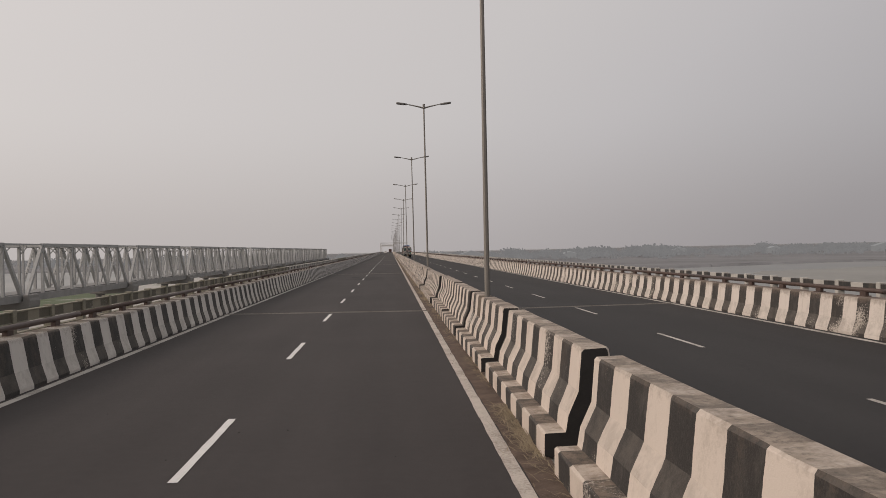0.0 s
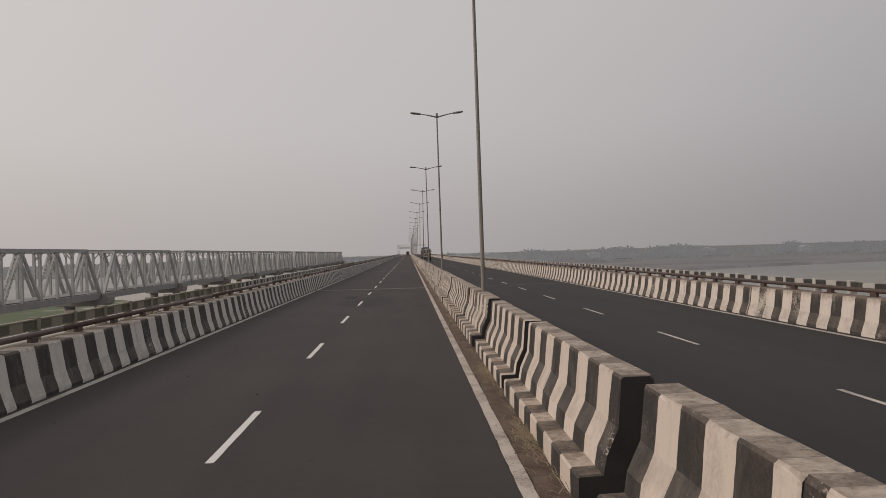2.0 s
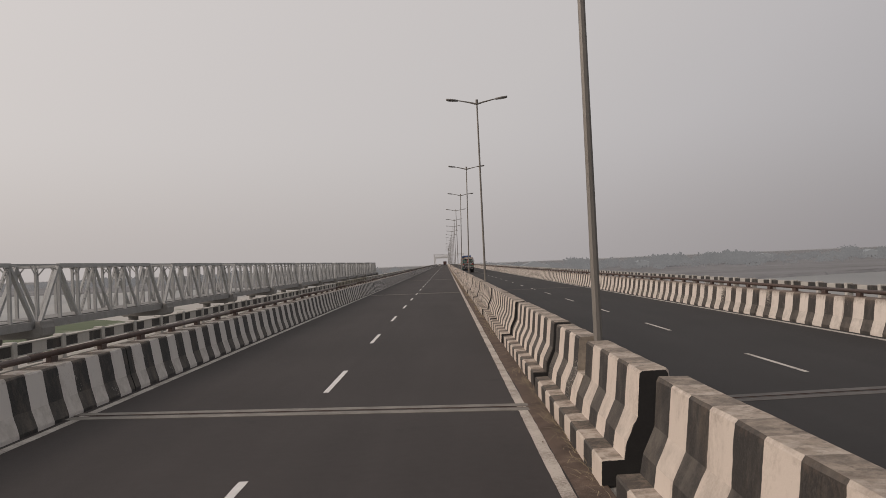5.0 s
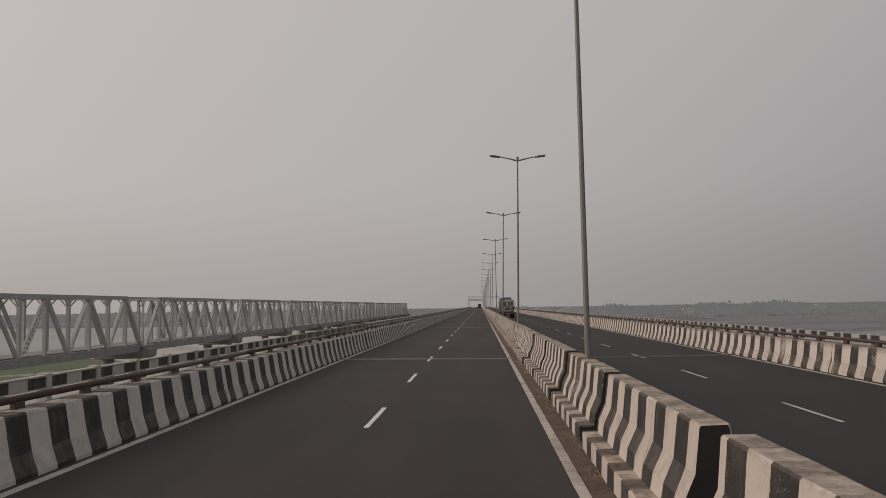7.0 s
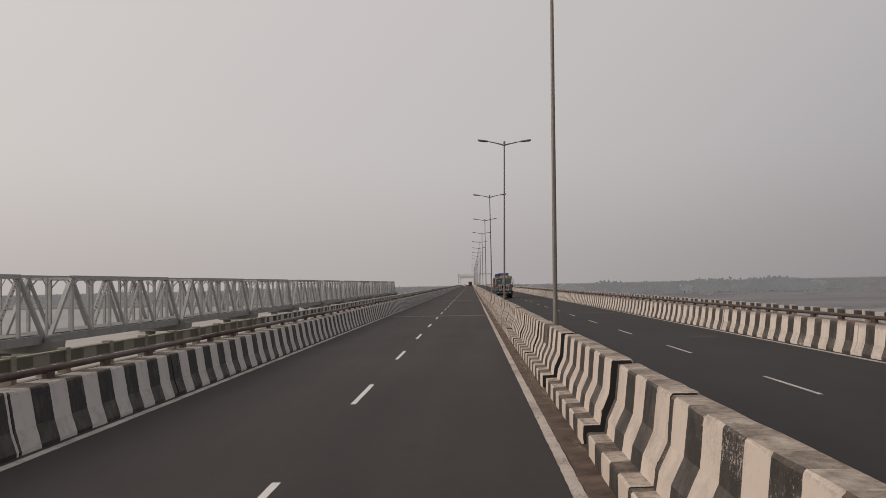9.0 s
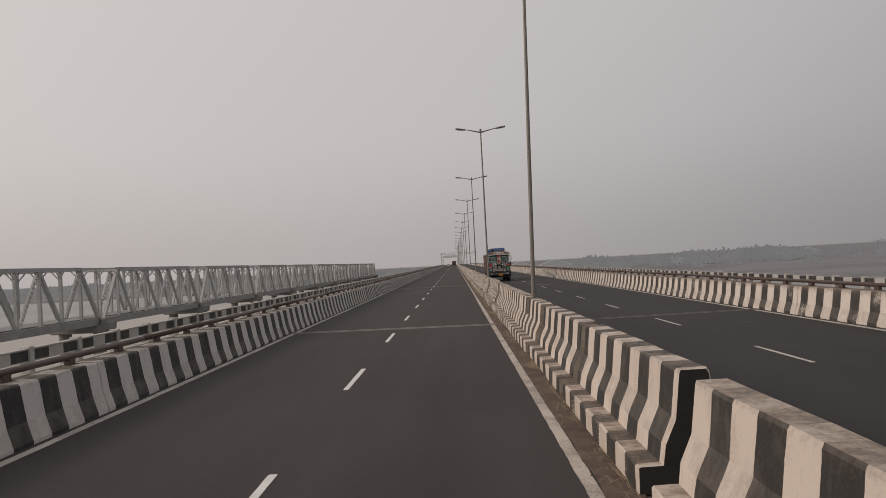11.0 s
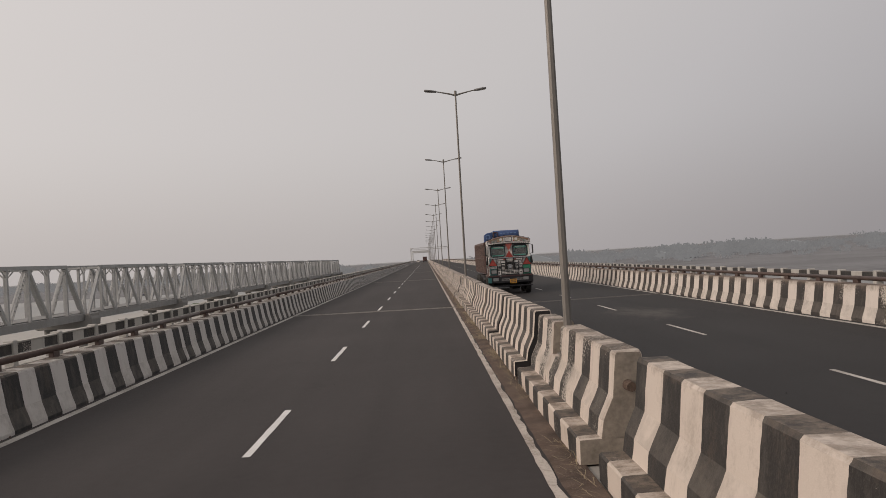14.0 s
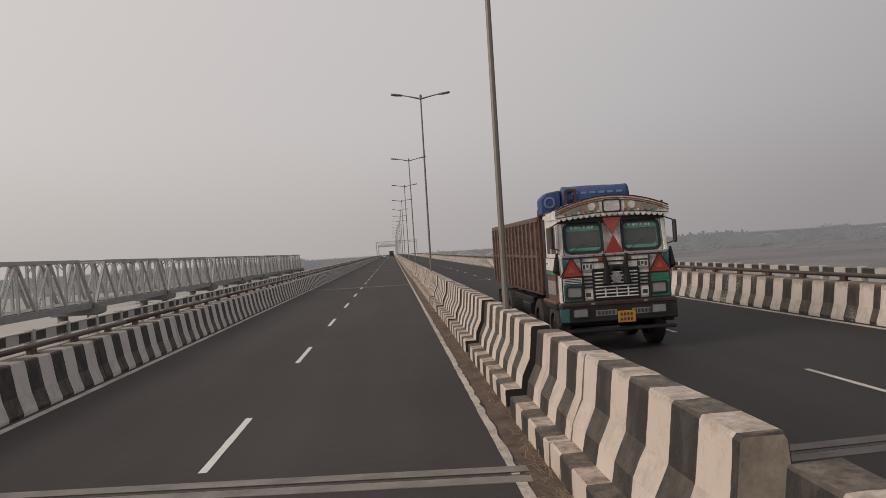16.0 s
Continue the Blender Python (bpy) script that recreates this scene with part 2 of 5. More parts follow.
    return m


def worn_line(name, paint, dirt):
    m = bpy.data.materials.new(name)
    m.use_nodes = True
    n, l = m.node_tree.nodes, m.node_tree.links
    b = n["Principled BSDF"]
    vec = n.new("ShaderNodeTexCoord").outputs["Object"]
    a = noise_node(n, l, vec, 1.3, 5.0, 0.65)
    c = noise_node(n, l, vec, 28.0, 4.0, 0.7)
    w = step_node(n, l, math_node(n, l, "ADD", math_node(n, l, "MULTIPLY", a, 0.6), math_node(n, l, "MULTIPLY", c, 0.5)), 0.5, 0.72)
    l.new(mix_node(n, l, w, paint, dirt), b.inputs["Base Color"])
    b.inputs["Roughness"].default_value = 0.7
    return m


def earth(name):
    m = bpy.data.materials.new(name)
    m.use_nodes = True
    n, l = m.node_tree.nodes, m.node_tree.links
    b = n["Principled BSDF"]
    vec = n.new("ShaderNodeTexCoord").outputs["Object"]
    a = noise_node(n, l, vec, 2.2, 6.0, 0.65)
    c = noise_node(n, l, vec, 45.0, 4.0, 0.7)
    col = mix_node(n, l, step_node(n, l, a, 0.35, 0.65), (0.05, 0.032, 0.024), (0.125, 0.086, 0.064))
    col = mix_node(n, l, step_node(n, l, c, 0.55, 0.75), col, (0.18, 0.142, 0.112))
    l.new(col, b.inputs["Base Color"])
    b.inputs["Roughness"].default_value = 0.95
    bp = n.new("ShaderNodeBump")
    bp.inputs["Strength"].default_value, bp.inputs["Distance"].default_value = 0.8, 0.02
    l.new(c, bp.inputs["Height"])
    l.new(bp.outputs[0], b.inputs["Normal"])
    return m


def water_mat(name):
    m = bpy.data.materials.new(name)
    m.use_nodes = True
    n, l = m.node_tree.nodes, m.node_tree.links
    b = n["Principled BSDF"]
    vec = n.new("ShaderNodeTexCoord").outputs["Object"]
    mp = n.new("ShaderNodeMapping")
    mp.inputs["Scale"].default_value = (1.0, 0.35, 1.0)
    l.new(vec, mp.inputs[0])
    a = noise_node(n, l, mp.outputs[0], 0.012, 4.0)
    rip = noise_node(n, l, mp.outputs[0], 0.35, 5.0, 0.6)
    l.new(mix_node(n, l, step_node(n, l, a, 0.35, 0.65), (0.085, 0.088, 0.08), (0.16, 0.155, 0.135)), b.inputs["Base Color"])
    b.inputs["Roughness"].default_value = 0.28
    b.inputs["IOR"].default_value = 1.33
    bp = n.new("ShaderNodeBump")
    bp.inputs["Strength"].default_value, bp.inputs["Distance"].default_value = 0.5, 0.4
    l.new(rip, bp.inputs["Height"])
    l.new(bp.outputs[0], b.inputs["Normal"])
    return m


def bank_mat(name, grass_share):
    m = bpy.data.materials.new(name)
    m.use_nodes = True
    n, l = m.node_tree.nodes, m.node_tree.links
    b = n["Principled BSDF"]
    vec = n.new("ShaderNodeTexCoord").outputs["Object"]
    a = noise_node(n, l, vec, 0.018, 6.0, 0.62)
    c = noise_node(n, l, vec, 0.4, 5.0, 0.65)
    sand = mix_node(n, l, c, (0.3, 0.293, 0.275), (0.4, 0.388, 0.365))
    grass = mix_node(n, l, c, (0.05, 0.072, 0.036), (0.1, 0.125, 0.066))
    l.new(mix_node(n, l, step_node(n, l, math_node(n, l, "ADD", a, math_node(n, l, "MULTIPLY", c, 0.1)), 0.6 - grass_share * 0.4, 0.66 - grass_share * 0.4), sand, grass), b.inputs["Base Color"])
    b.inputs["Roughness"].default_value = 0.95
    return m


PAIR, PAIR_LEFT = 1.07, 1.05
CREAM = (0.55, 0.485, 0.425)
TAR = (0.021, 0.0182, 0.0165)
m_asphalt = asphalt("asphalt", (0.0315, 0.0279, 0.0277), (0.053, 0.047, 0.0464), ((-3.0, 69.3, 0.6, 2.2, 0.8), (-1.9, 71.6, 0.9, 1.4, 0.65), (-1.5, 69.0, 0.5, 1.3, 0.5), (-1.7, 61.8, 0.5, 0.9, 0.55), (0.6, 61.0, 0.6, 0.9, 0.3)))
m_asphalt_far = asphalt("newer_asphalt", (0.022, 0.021, 0.0213), (0.0365, 0.0348, 0.0352), (), ((7.4, 214.5, 1.7, 4.0, 0.55), (7.6, 119.6, 0.9, 0.25, 0.4), (9.0, 150.8, 1.4, 0.9, 0.35), (8.7, 170.9, 0.6, 0.3, 0.35)))
m_line = worn_line("road_line_paint", (0.46, 0.415, 0.37), (0.14, 0.112, 0.09))
m_line_side = worn_line("side_line_paint", (0.45, 0.43, 0.4), (0.15, 0.135, 0.12))
m_dash_worn = worn_line("worn_dash_paint", (0.5, 0.475, 0.44), (0.17, 0.15, 0.13))
m_dash = mat("lane_dash_paint", (0.6, 0.595, 0.585), 0.65, var=0.12, scale=4, bump=0.1)
m_earth = earth("dusty_earth")
m_median = striped("median_stripes", 0.96, CREAM, TAR, 0.545, top_dirt=0.95, lip_z=1.35, top=(0.31, 0.26, 0.21))
m_late = striped("fresh_median_stripes", 0.96, CREAM, (0.021, 0.0185, 0.017), 0.53, top_dirt=0.5, lip_z=1.36)
m_late_worn = striped("blotched_median_stripes", 0.96, CREAM, (0.021, 0.0185, 0.017), 0.67, top_dirt=0.55, lip_z=1.32)
m_foot = striped("muddy_foot_stripes", 0.96, (0.52, 0.455, 0.395), TAR, 0.56, top_dirt=0.75, top=(0.2, 0.155, 0.118))
m_foot_late = striped("dusty_foot_stripes", 0.96, (0.52, 0.455, 0.395), (0.021, 0.0185, 0.017), 0.58, top_dirt=0.75, top=(0.18, 0.14, 0.107))
m_side_worn = striped("flaking_side_stripes", PAIR_LEFT, (0.58, 0.555, 0.52), (0.024, 0.0225, 0.021), 0.56, top_dirt=0.75, lip_z=1.05)
m_side = striped("side_stripes", PAIR_LEFT, (0.535, 0.515, 0.49), (0.016, 0.016, 0.0165), 0.48, top_dirt=0.6, lip_z=1.08)
# right barrier: sunlit black and shaded brown top put into the paint colours
m_side_sun = striped("weathered_side_stripes", PAIR, (0.57, 0.52, 0.47), (0.03, 0.026, 0.0235), 0.6, top_dirt=1.0, lip_z=1.01, top=(0.16, 0.115, 0.088), share=0.53)
m_median_worn = striped("flaking_median_stripes", 0.96, CREAM, TAR, 0.63, top_dirt=0.95, lip_z=1.31, top=(0.29, 0.24, 0.195))
m_parapet_moss = striped("mossy_parapet_stripes", 1.82, (0.2, 0.185, 0.145), (0.075, 0.07, 0.052), 0.55, -0.396, 0.6, 0.33)
m_parapet = striped("parapet_stripes", 1.82, (0.38, 0.37, 0.345), (0.02, 0.02, 0.02), 0.53, -0.396, 0.6, 0.33)
m_post = mat("whitewashed_concrete", (0.37, 0.36, 0.335), 0.85, var=0.25, scale=4, bump=0.3)
m_moss = mat("mossy_concrete", (0.2, 0.19, 0.15), 0.9, var=0.35, scale=5, bump=0.4)
m_end_black = mat("black_end_paint", (0.013, 0.012, 0.0115), 0.75, var=0.4, scale=5, bump=0.3)
m_bare = mat("bare_concrete", (0.25, 0.215, 0.175), 0.9, var=0.45, scale=4, fine=22, bump=0.12)
m_deck = mat("deck_concrete", (0.3, 0.285, 0.26), 0.9, var=0.2, scale=0.8, fine=18, bump=0.3)
m_joint = mat("joint_concrete", (0.17, 0.16, 0.145), 0.85, var=0.4, scale=3, bump=0.3)
m_joint_dark = mat("tyre_blackened_concrete", (0.085, 0.08, 0.077), 0.85, var=0.4, scale=3, bump=0.3)
m_rubber = mat("rubber_seal", (0.02, 0.02, 0.02), 0.6, var=0.3, bump=0.1)
m_rail = mat("rusty_brown_paint", (0.06, 0.038, 0.031), 0.6, 0.0, var=0.35, scale=6, bump=0.2)
m_galv = mat("galvanised_steel", (0.185, 0.173, 0.156), 0.55, 0.3, var=0.2, scale=2, bump=0.08, stretch=(1, 1, 0.3))
m_lamp = mat("lamp_housing", (0.13, 0.125, 0.12), 0.5, 0.2, var=0.1, bump=0.0)
m_glass_l = mat("lamp_lens", (0.45, 0.45, 0.43), 0.25, var=0.05, bump=0.0)
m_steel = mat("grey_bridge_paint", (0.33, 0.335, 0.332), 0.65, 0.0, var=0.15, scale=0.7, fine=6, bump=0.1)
# darker grey for chords, floor members and bearings low on the truss
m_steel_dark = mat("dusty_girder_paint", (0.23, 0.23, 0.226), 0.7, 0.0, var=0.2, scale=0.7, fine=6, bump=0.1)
m_pier = mat("pier_concrete", (0.2, 0.196, 0.188), 0.9, var=0.18, scale=0.5, fine=8, bump=0.2)
m_water = water_mat("river_water")
m_bank = bank_mat("sand_and_grass", -0.1)
m_grassbank = bank_mat("grass_and_sand", 0.5)
# far ground: distance haze put into the base colour as bluish grey
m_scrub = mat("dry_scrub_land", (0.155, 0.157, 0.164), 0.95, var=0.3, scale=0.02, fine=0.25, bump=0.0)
m_silt = mat("grey_silt", (0.225, 0.225, 0.215), 0.95, var=0.15, scale=0.02, fine=0.25, bump=0.0)
m_straw = mat("dry_straw", (0.26, 0.21, 0.14), 0.9, var=0.3, bump=0.0)
# window grey of the far houses, with the haze put into it
m_pane = mat("dusty_pane", (0.17, 0.172, 0.17), 0.4, var=0.12, scale=0.15, fine=2, bump=0.0)
# airlight put in as a glow, for woods and houses a kilometre off
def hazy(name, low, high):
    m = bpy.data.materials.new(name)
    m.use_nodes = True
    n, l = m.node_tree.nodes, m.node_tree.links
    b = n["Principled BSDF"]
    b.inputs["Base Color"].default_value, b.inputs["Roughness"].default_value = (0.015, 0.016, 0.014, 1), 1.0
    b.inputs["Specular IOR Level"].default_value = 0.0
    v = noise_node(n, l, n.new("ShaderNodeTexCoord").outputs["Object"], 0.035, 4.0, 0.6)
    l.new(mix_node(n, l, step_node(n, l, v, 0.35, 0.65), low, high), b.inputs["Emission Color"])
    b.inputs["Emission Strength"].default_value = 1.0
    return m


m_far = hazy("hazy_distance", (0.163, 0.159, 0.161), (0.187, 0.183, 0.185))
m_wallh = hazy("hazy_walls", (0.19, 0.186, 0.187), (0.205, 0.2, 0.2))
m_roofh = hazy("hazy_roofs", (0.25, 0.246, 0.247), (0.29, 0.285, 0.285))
# steel colour lightened to carry the haze at the far end
m_gantry = mat("gantry_steel", (0.5, 0.5, 0.49), 0.6, 0.1, var=0.1, bump=0.0)


# ---- mesh helpers ----
def box(bm, x0, x1, y0, y1, z0, z1):
    v = [bm.verts.new((x, y, z)) for z in (z0, z1) for x, y in ((x0, y0), (x1, y0), (x1, y1), (x0, y1))]
    for f in ((3, 2, 1, 0), (4, 5, 6, 7), (0, 1, 5, 4), (1, 2, 6, 5), (2, 3, 7, 6), (3, 0, 4, 7)):
        bm.faces.new([v[i] for i in f])
    return bm


def bevelled(bm, w=0.012, seg=1):
    bmesh.ops.bevel(bm, geom=bm.edges[:], offset=w, segments=seg, affect="EDGES", clamp_overlap=True)
    return bm


def bbox(x0, x1, y0, y1, z0, z1, w=0.012):
    return bevelled(box(bmesh.new(), x0, x1, y0, y1, z0, z1), w)


def prism(bm, pts, y0, y1, end0=0, end1=0, smooth=False):
    """A profile of (x, z), run along y; end0, end1: material slots of its end faces."""
    a = [bm.verts.new((x, y0, z)) for x, z in pts]
    b = [bm.verts.new((x, y1, z)) for x, z in pts]
    f0, f1 = bm.faces.new(a), bm.faces.new(b[::-1])
    f0.material_index, f1.material_index = end0, end1
    n = len(pts)
    for i in range(n):
        bm.faces.new((a[i], b[i], b[(i + 1) % n], a[(i + 1) % n]))
    bmesh.ops.recalc_face_normals(bm, faces=bm.faces)
    return bm


def tube(bm, p, q, r, r2=None, n=8):
    p, q = Vector(p), Vector(q)
    r2 = r if r2 is None else r2
    d = (q - p).normalized()
    u = d.cross(Vector((0, 0, 1)) if abs(d.z) < 0.95 else Vector((1, 0, 0))).normalized()
    w = d.cross(u)
    a, b = [], []
    for i in range(n):
        t = math.tau * (i + 0.5) / n
        o = u * math.cos(t) + w * math.sin(t)
        a.append(bm.verts.new(p + o * r))
        b.append(bm.verts.new(q + o * r2))
    bm.faces.new(a[::-1]), bm.faces.new(b)
    for i in range(n):
        bm.faces.new((a[i], a[(i + 1) % n], b[(i + 1) % n], b[i]))
    bmesh.ops.recalc_face_normals(bm, faces=bm.faces)
    return bm


def beam(bm, p, q, w, h):
    """A rectangular bar from p to q; w across x, h across the other way."""
    p, q = Vector(p), Vector(q)
    d = (q - p).normalized()
    u = Vector((1, 0, 0)) if abs(d.x) < 0.9 else Vector((0, 1, 0))
    v = d.cross(u).normalized()
    u = v.cross(d).normalized()
    a = [bm.verts.new(p + u * sx * w / 2 + v * sy * h / 2) for sx, sy in ((-1, -1), (1, -1), (1, 1), (-1, 1))]
    b = [bm.verts.new(q + u * sx * w / 2 + v * sy * h / 2) for sx, sy in ((-1, -1), (1, -1), (1, 1), (-1, 1))]
    bm.faces.new(a[::-1]), bm.faces.new(b)
    for i in range(4):
        bm.faces.new((a[i], a[(i + 1) % 4], b[(i + 1) % 4], b[i]))
    bmesh.ops.recalc_face_normals(bm, faces=bm.faces)
    return bm


def to_mesh(name, bm, mats, smooth=False):
    me = bpy.data.meshes.new(name)
    bm.to_mesh(me)
    bm.free()
    for m in mats if isinstance(mats, (list, tuple)) else [mats]:
        me.materials.append(m)
    if smooth:
        for f in me.polygons:
            f.use_smooth = True
    return me


def part(name, bm, mats, parent=None, label="", at=None, smooth=False):
    ob = new(name, bm if isinstance(bm, bpy.types.Mesh) else to_mesh(name, bm, mats, smooth))
    ob.parent = parent
    if at is not None:
        ob.location = at
    if label:
        ob["label"] = label
    return ob


def thing(name, label, category, group="", kind="", at=(0, 0, 0)):
    ob = new(name)
    ob.empty_display_size = 0.2
    ob.location = at
    return tagged(ob, label, category, group, kind)


# ---- the lay of the bridge ----
Y0, Y1 = -48.0, 1000.0
END = 708.0
SPAN, JOINT0 = 48.4, 30.4
JOINTS = [JOINT0 + SPAN * k for k in range(-1, 14)]
POLE_X = 2.2
POLES = [-11.7, 18.67, 49.08, 77.17, 109.17, 139.79, 169.19, 199.87, 230.52, 260.35] + [291.0 + 30.17 * k for k in range(14)]

# river and banks
bm = bmesh.new()
bmesh.ops.create_grid(bm, x_segments=40, y_segments=40, size=4800)
tagged(part("water", bm, m_water, at=(0, 400, -12.0)), "wide grey river with a dull rippled surface", "river", kind="structure")


def bank(name, outline, z, h, material, label):
    """A low bank with an uneven edge: outline is a loop of (x, y)."""
    rng = random.Random(name)
    pts = []
    for (xa, ya), (xb, yb) in zip(outline, outline[1:] + outline[:1]):
        d = math.hypot(xb - xa, yb - ya)
        n = max(2, int(d / 6))
        k = min(11.0, d * 0.05)
        for i in range(n):
            p = Vector((xa + (xb - xa) * i / n, ya + (yb - ya) * i / n, rng.random() * 0.2))
            pts.append((p.x + k * (noise.noise(p * 0.03) + 0.4 * noise.noise(p * 0.11)), p.y + k * (noise.noise(p * 0.03 + Vector((40, 0, 0))) + 0.4 * noise.noise(p * 0.11 + Vector((90, 0, 0))))))
    bm = bmesh.new()
    lo = [bm.verts.new((x, y, 0)) for x, y in pts]
    cx, cy = sum(p[0] for p in pts) / len(pts), sum(p[1] for p in pts) / len(pts)
    hi = []
    for x, y in pts:
        d = math.hypot(x - cx, y - cy)
        s = max(0.0, 1 - 8.0 / max(d, 9.0))
        hi.append(bm.verts.new((cx + (x - cx) * s, cy + (y - cy) * s, h * rng.uniform(0.7, 1.1))))
    n = len(pts)
    for i in range(n):
        bm.faces.new((lo[i], lo[(i + 1) % n], hi[(i + 1) % n], hi[i]))
    bmesh.ops.triangle_fill(bm, edges=[bm.edges.get((hi[i], hi[(i + 1) % n])) for i in range(n)], use_beauty=True)
    bmesh.ops.recalc_face_normals(bm, faces=bm.faces)
    return tagged(part(name, bm, material, at=(0, 0, z)), label, "river bank", kind="structure")


bank("sand_bank_1", [(-98, 60), (-30, 110), (-22, 420), (-50, 640), (-88, 660), (-112, 520), (-130, 335), (-110, 200)], -12.2, 0.9, m_bank, "pale sand flat with sparse grass beside the rail bridge")
bank("grass_bank_1", [(-100, 60), (-70, 80), (-78, 240), (-92, 305), (-106, 322), (-136, 316), (-140, 280), (-122, 190)], -12.0, 1.2, m_grassbank, "green grassy flat with sandy patches under the rail bridge")
bank("far_bank_1", [(-2600, 900), (-700, 820), (-120, 735), (40, 705), (90, 560), (150, 455), (310, 515), (700, 470), (1200, 300), (3600, 200), (3600, 3600), (-2600, 3600)], -12.2, 1.6, m_scrub, "low far river bank of scrub and silt in haze grey")
bank("sand_bar_1", [(130, 250), (230, 230), (420, 280), (430, 370), (300, 430), (170, 380)], -12.2, 0.5, m_silt, "pale sand bar lying in the river")
bm = bmesh.new()
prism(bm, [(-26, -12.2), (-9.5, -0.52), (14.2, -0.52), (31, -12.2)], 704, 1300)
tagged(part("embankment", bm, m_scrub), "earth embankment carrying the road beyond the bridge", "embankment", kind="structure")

# deck, roads and footpaths
def road_sheet(name, x0, x1, label, surface):
    bm = bmesh.new()
    bmesh.ops.create_grid(bm, x_segments=4, y_segments=60, size=0.5)
    for v in bm.verts:
        v.co.x, v.co.y = (x0 + x1) / 2 + v.co.x * (x1 - x0), (Y0 + Y1) / 2 + v.co.y * (Y1 - Y0)
    return tagged(part(name, bm, surface), label, "road", kind="structure")


road_left = road_sheet("road", -6.5, 1.42, "dark smooth asphalt carriageway with dashed lane line", m_asphalt)
road_right = road_sheet("road", 2.98, 11.2, "dark asphalt carriageway beyond the median barrier", m_asphalt_far)
bm = box(bmesh.new(), -9.0, 13.7, Y0, Y1, -0.5, -0.004)
box(bm, -6.0, 10.4, Y0, Y1, -2.6, -0.5)
tagged(part("bridge_deck", bm, m_deck), "grey concrete bridge deck carrying two carriageways", "bridge deck", kind="structure")
for nm, xa, xb in (("footpath", -8.7, -6.84), ("footpath", 11.56, 13.45)):
    tagged(part(nm, box(bmesh.new(), xa, xb, Y0, Y1, -0.004, 0.24), m_deck), "narrow raised concrete footpath behind the crash barrier", "footpath", kind="structure")
for k in range(15):
    p = thing("bridge_pier", "round concrete pier with a hammerhead cap in the river", "bridge pier", "road bridge piers", at=(2.2, JOINT0 + SPAN * (k - 1), -12.1))
    if k == 0:
        cap_me = to_mesh("pier_cap", bbox(-8.5, 8.5, -1.3, 1.3, 7.4, 9.5, 0.15), m_pier)
        col_me = to_mesh("column", tube(bmesh.new(), (0, 0, -3), (0, 0, 7.4), 1.3, n=20), m_pier)
    part("pier_cap", cap_me, None, p)
    part("column", col_me, None, p, at=(-4.4, 0, 0))
    part("column", col_me, None, p, at=(4.4, 0, 0))

# dusty strips along the median, on both sides
for xa, xb in ((1.315, 1.66), (2.74, 3.06)):
    rng = random.Random(xa)
    bm = bmesh.new()
    n = int((Y1 - Y0) / 0.45)
    rows = []
    for i in range(n + 1):
        y = Y0 + (Y1 - Y0) * i / n
        e = rng.uniform(-0.02, 0.02)
        a, b = (xa + e, xb) if xa < 2 else (xa, xb + e)
        rows.append([bm.verts.new((a, y, 0.005)), bm.verts.new(((a + b) / 2, y, 0.012 + rng.uniform(0, 0.02))), bm.verts.new((b, y, 0.02 + rng.uniform(0, 0.015)))])
    for r, s in zip(rows, rows[1:]):
        for i in range(2):
            bm.faces.new((r[i], r[i + 1], s[i + 1], s[i]))
    tagged(part("dirt_strip", bm, m_earth), "brown earth and dust gathered along the median", "dirt", kind="stuff")

# painted lines
def edge_line(x, w, label, paint=None, worn_from=1e9):
    """A painted line; past worn_from its edges are eaten away and it is narrower."""
    rng = random.Random(x)
    bm = bmesh.new()
    step = 0.22 if worn_from < END else 0.6
    n = int((Y1 - Y0) / step)
    rows = []
    for i in range(n + 1):
        y = Y0 + (Y1 - Y0) * i / n
        a, b = x - w / 2 + rng.uniform(-0.005, 0.005), x + w / 2 + rng.uniform(-0.005, 0.005)
        if y > worn_from:
            a, b = a + 0.025 + rng.uniform(0, 0.008), b - 0.008 - rng.uniform(0, 0.035) * (rng.random() < 0.5)
        rows.append((bm.verts.new((a, y, 0.0045)), bm.verts.new((b, y, 0.0045))))
    for r, s in zip(rows, rows[1:]):
        bm.faces.new((r[0], r[1], s[1], s[0]))
    tagged(part("edge_line", bm, paint or m_line), label, "road marking", kind="structure")


edge_line(1.232, 0.15, "worn white edge line dusted with earth", worn_from=195.0)
edge_line(-5.965, 0.165, "white edge line beside the crash barrier", m_line_side)
edge_line(3.17, 0.18, "worn white edge line beside the median")
edge_line(10.62, 0.16, "white edge line along the crash barrier", m_line_side)


def dash_mesh(w, paint):
    bm = bmesh.new()
    rng = random.Random(5)
    k = 13
    a = [bm.verts.new((-w + rng.uniform(-0.004, 0.004), -3 + 3 * i / (k - 1), 0)) for i in range(k)]
    b = [bm.verts.new((w + rng.uniform(-0.004, 0.004), -3 + 3 * i / (k - 1), 0)) for i in range(k)]
    for i in range(k - 1):
        bm.faces.new((a[i], b[i], b[i + 1], a[i + 1]))
    return to_mesh("lane_dash", bm, paint)


dash_me, dash_far = dash_mesh(0.052, m_dash), dash_mesh(0.05, m_dash_worn)
for k in range(-6, 76):
    part("lane_dash", dash_me, None, road_left, at=(-2.165, 20.56 + 9 * k, 0.005))
    part("lane_dash", dash_far, None, road_right, at=(6.745, 20.46 + 9.029 * k, 0.005))

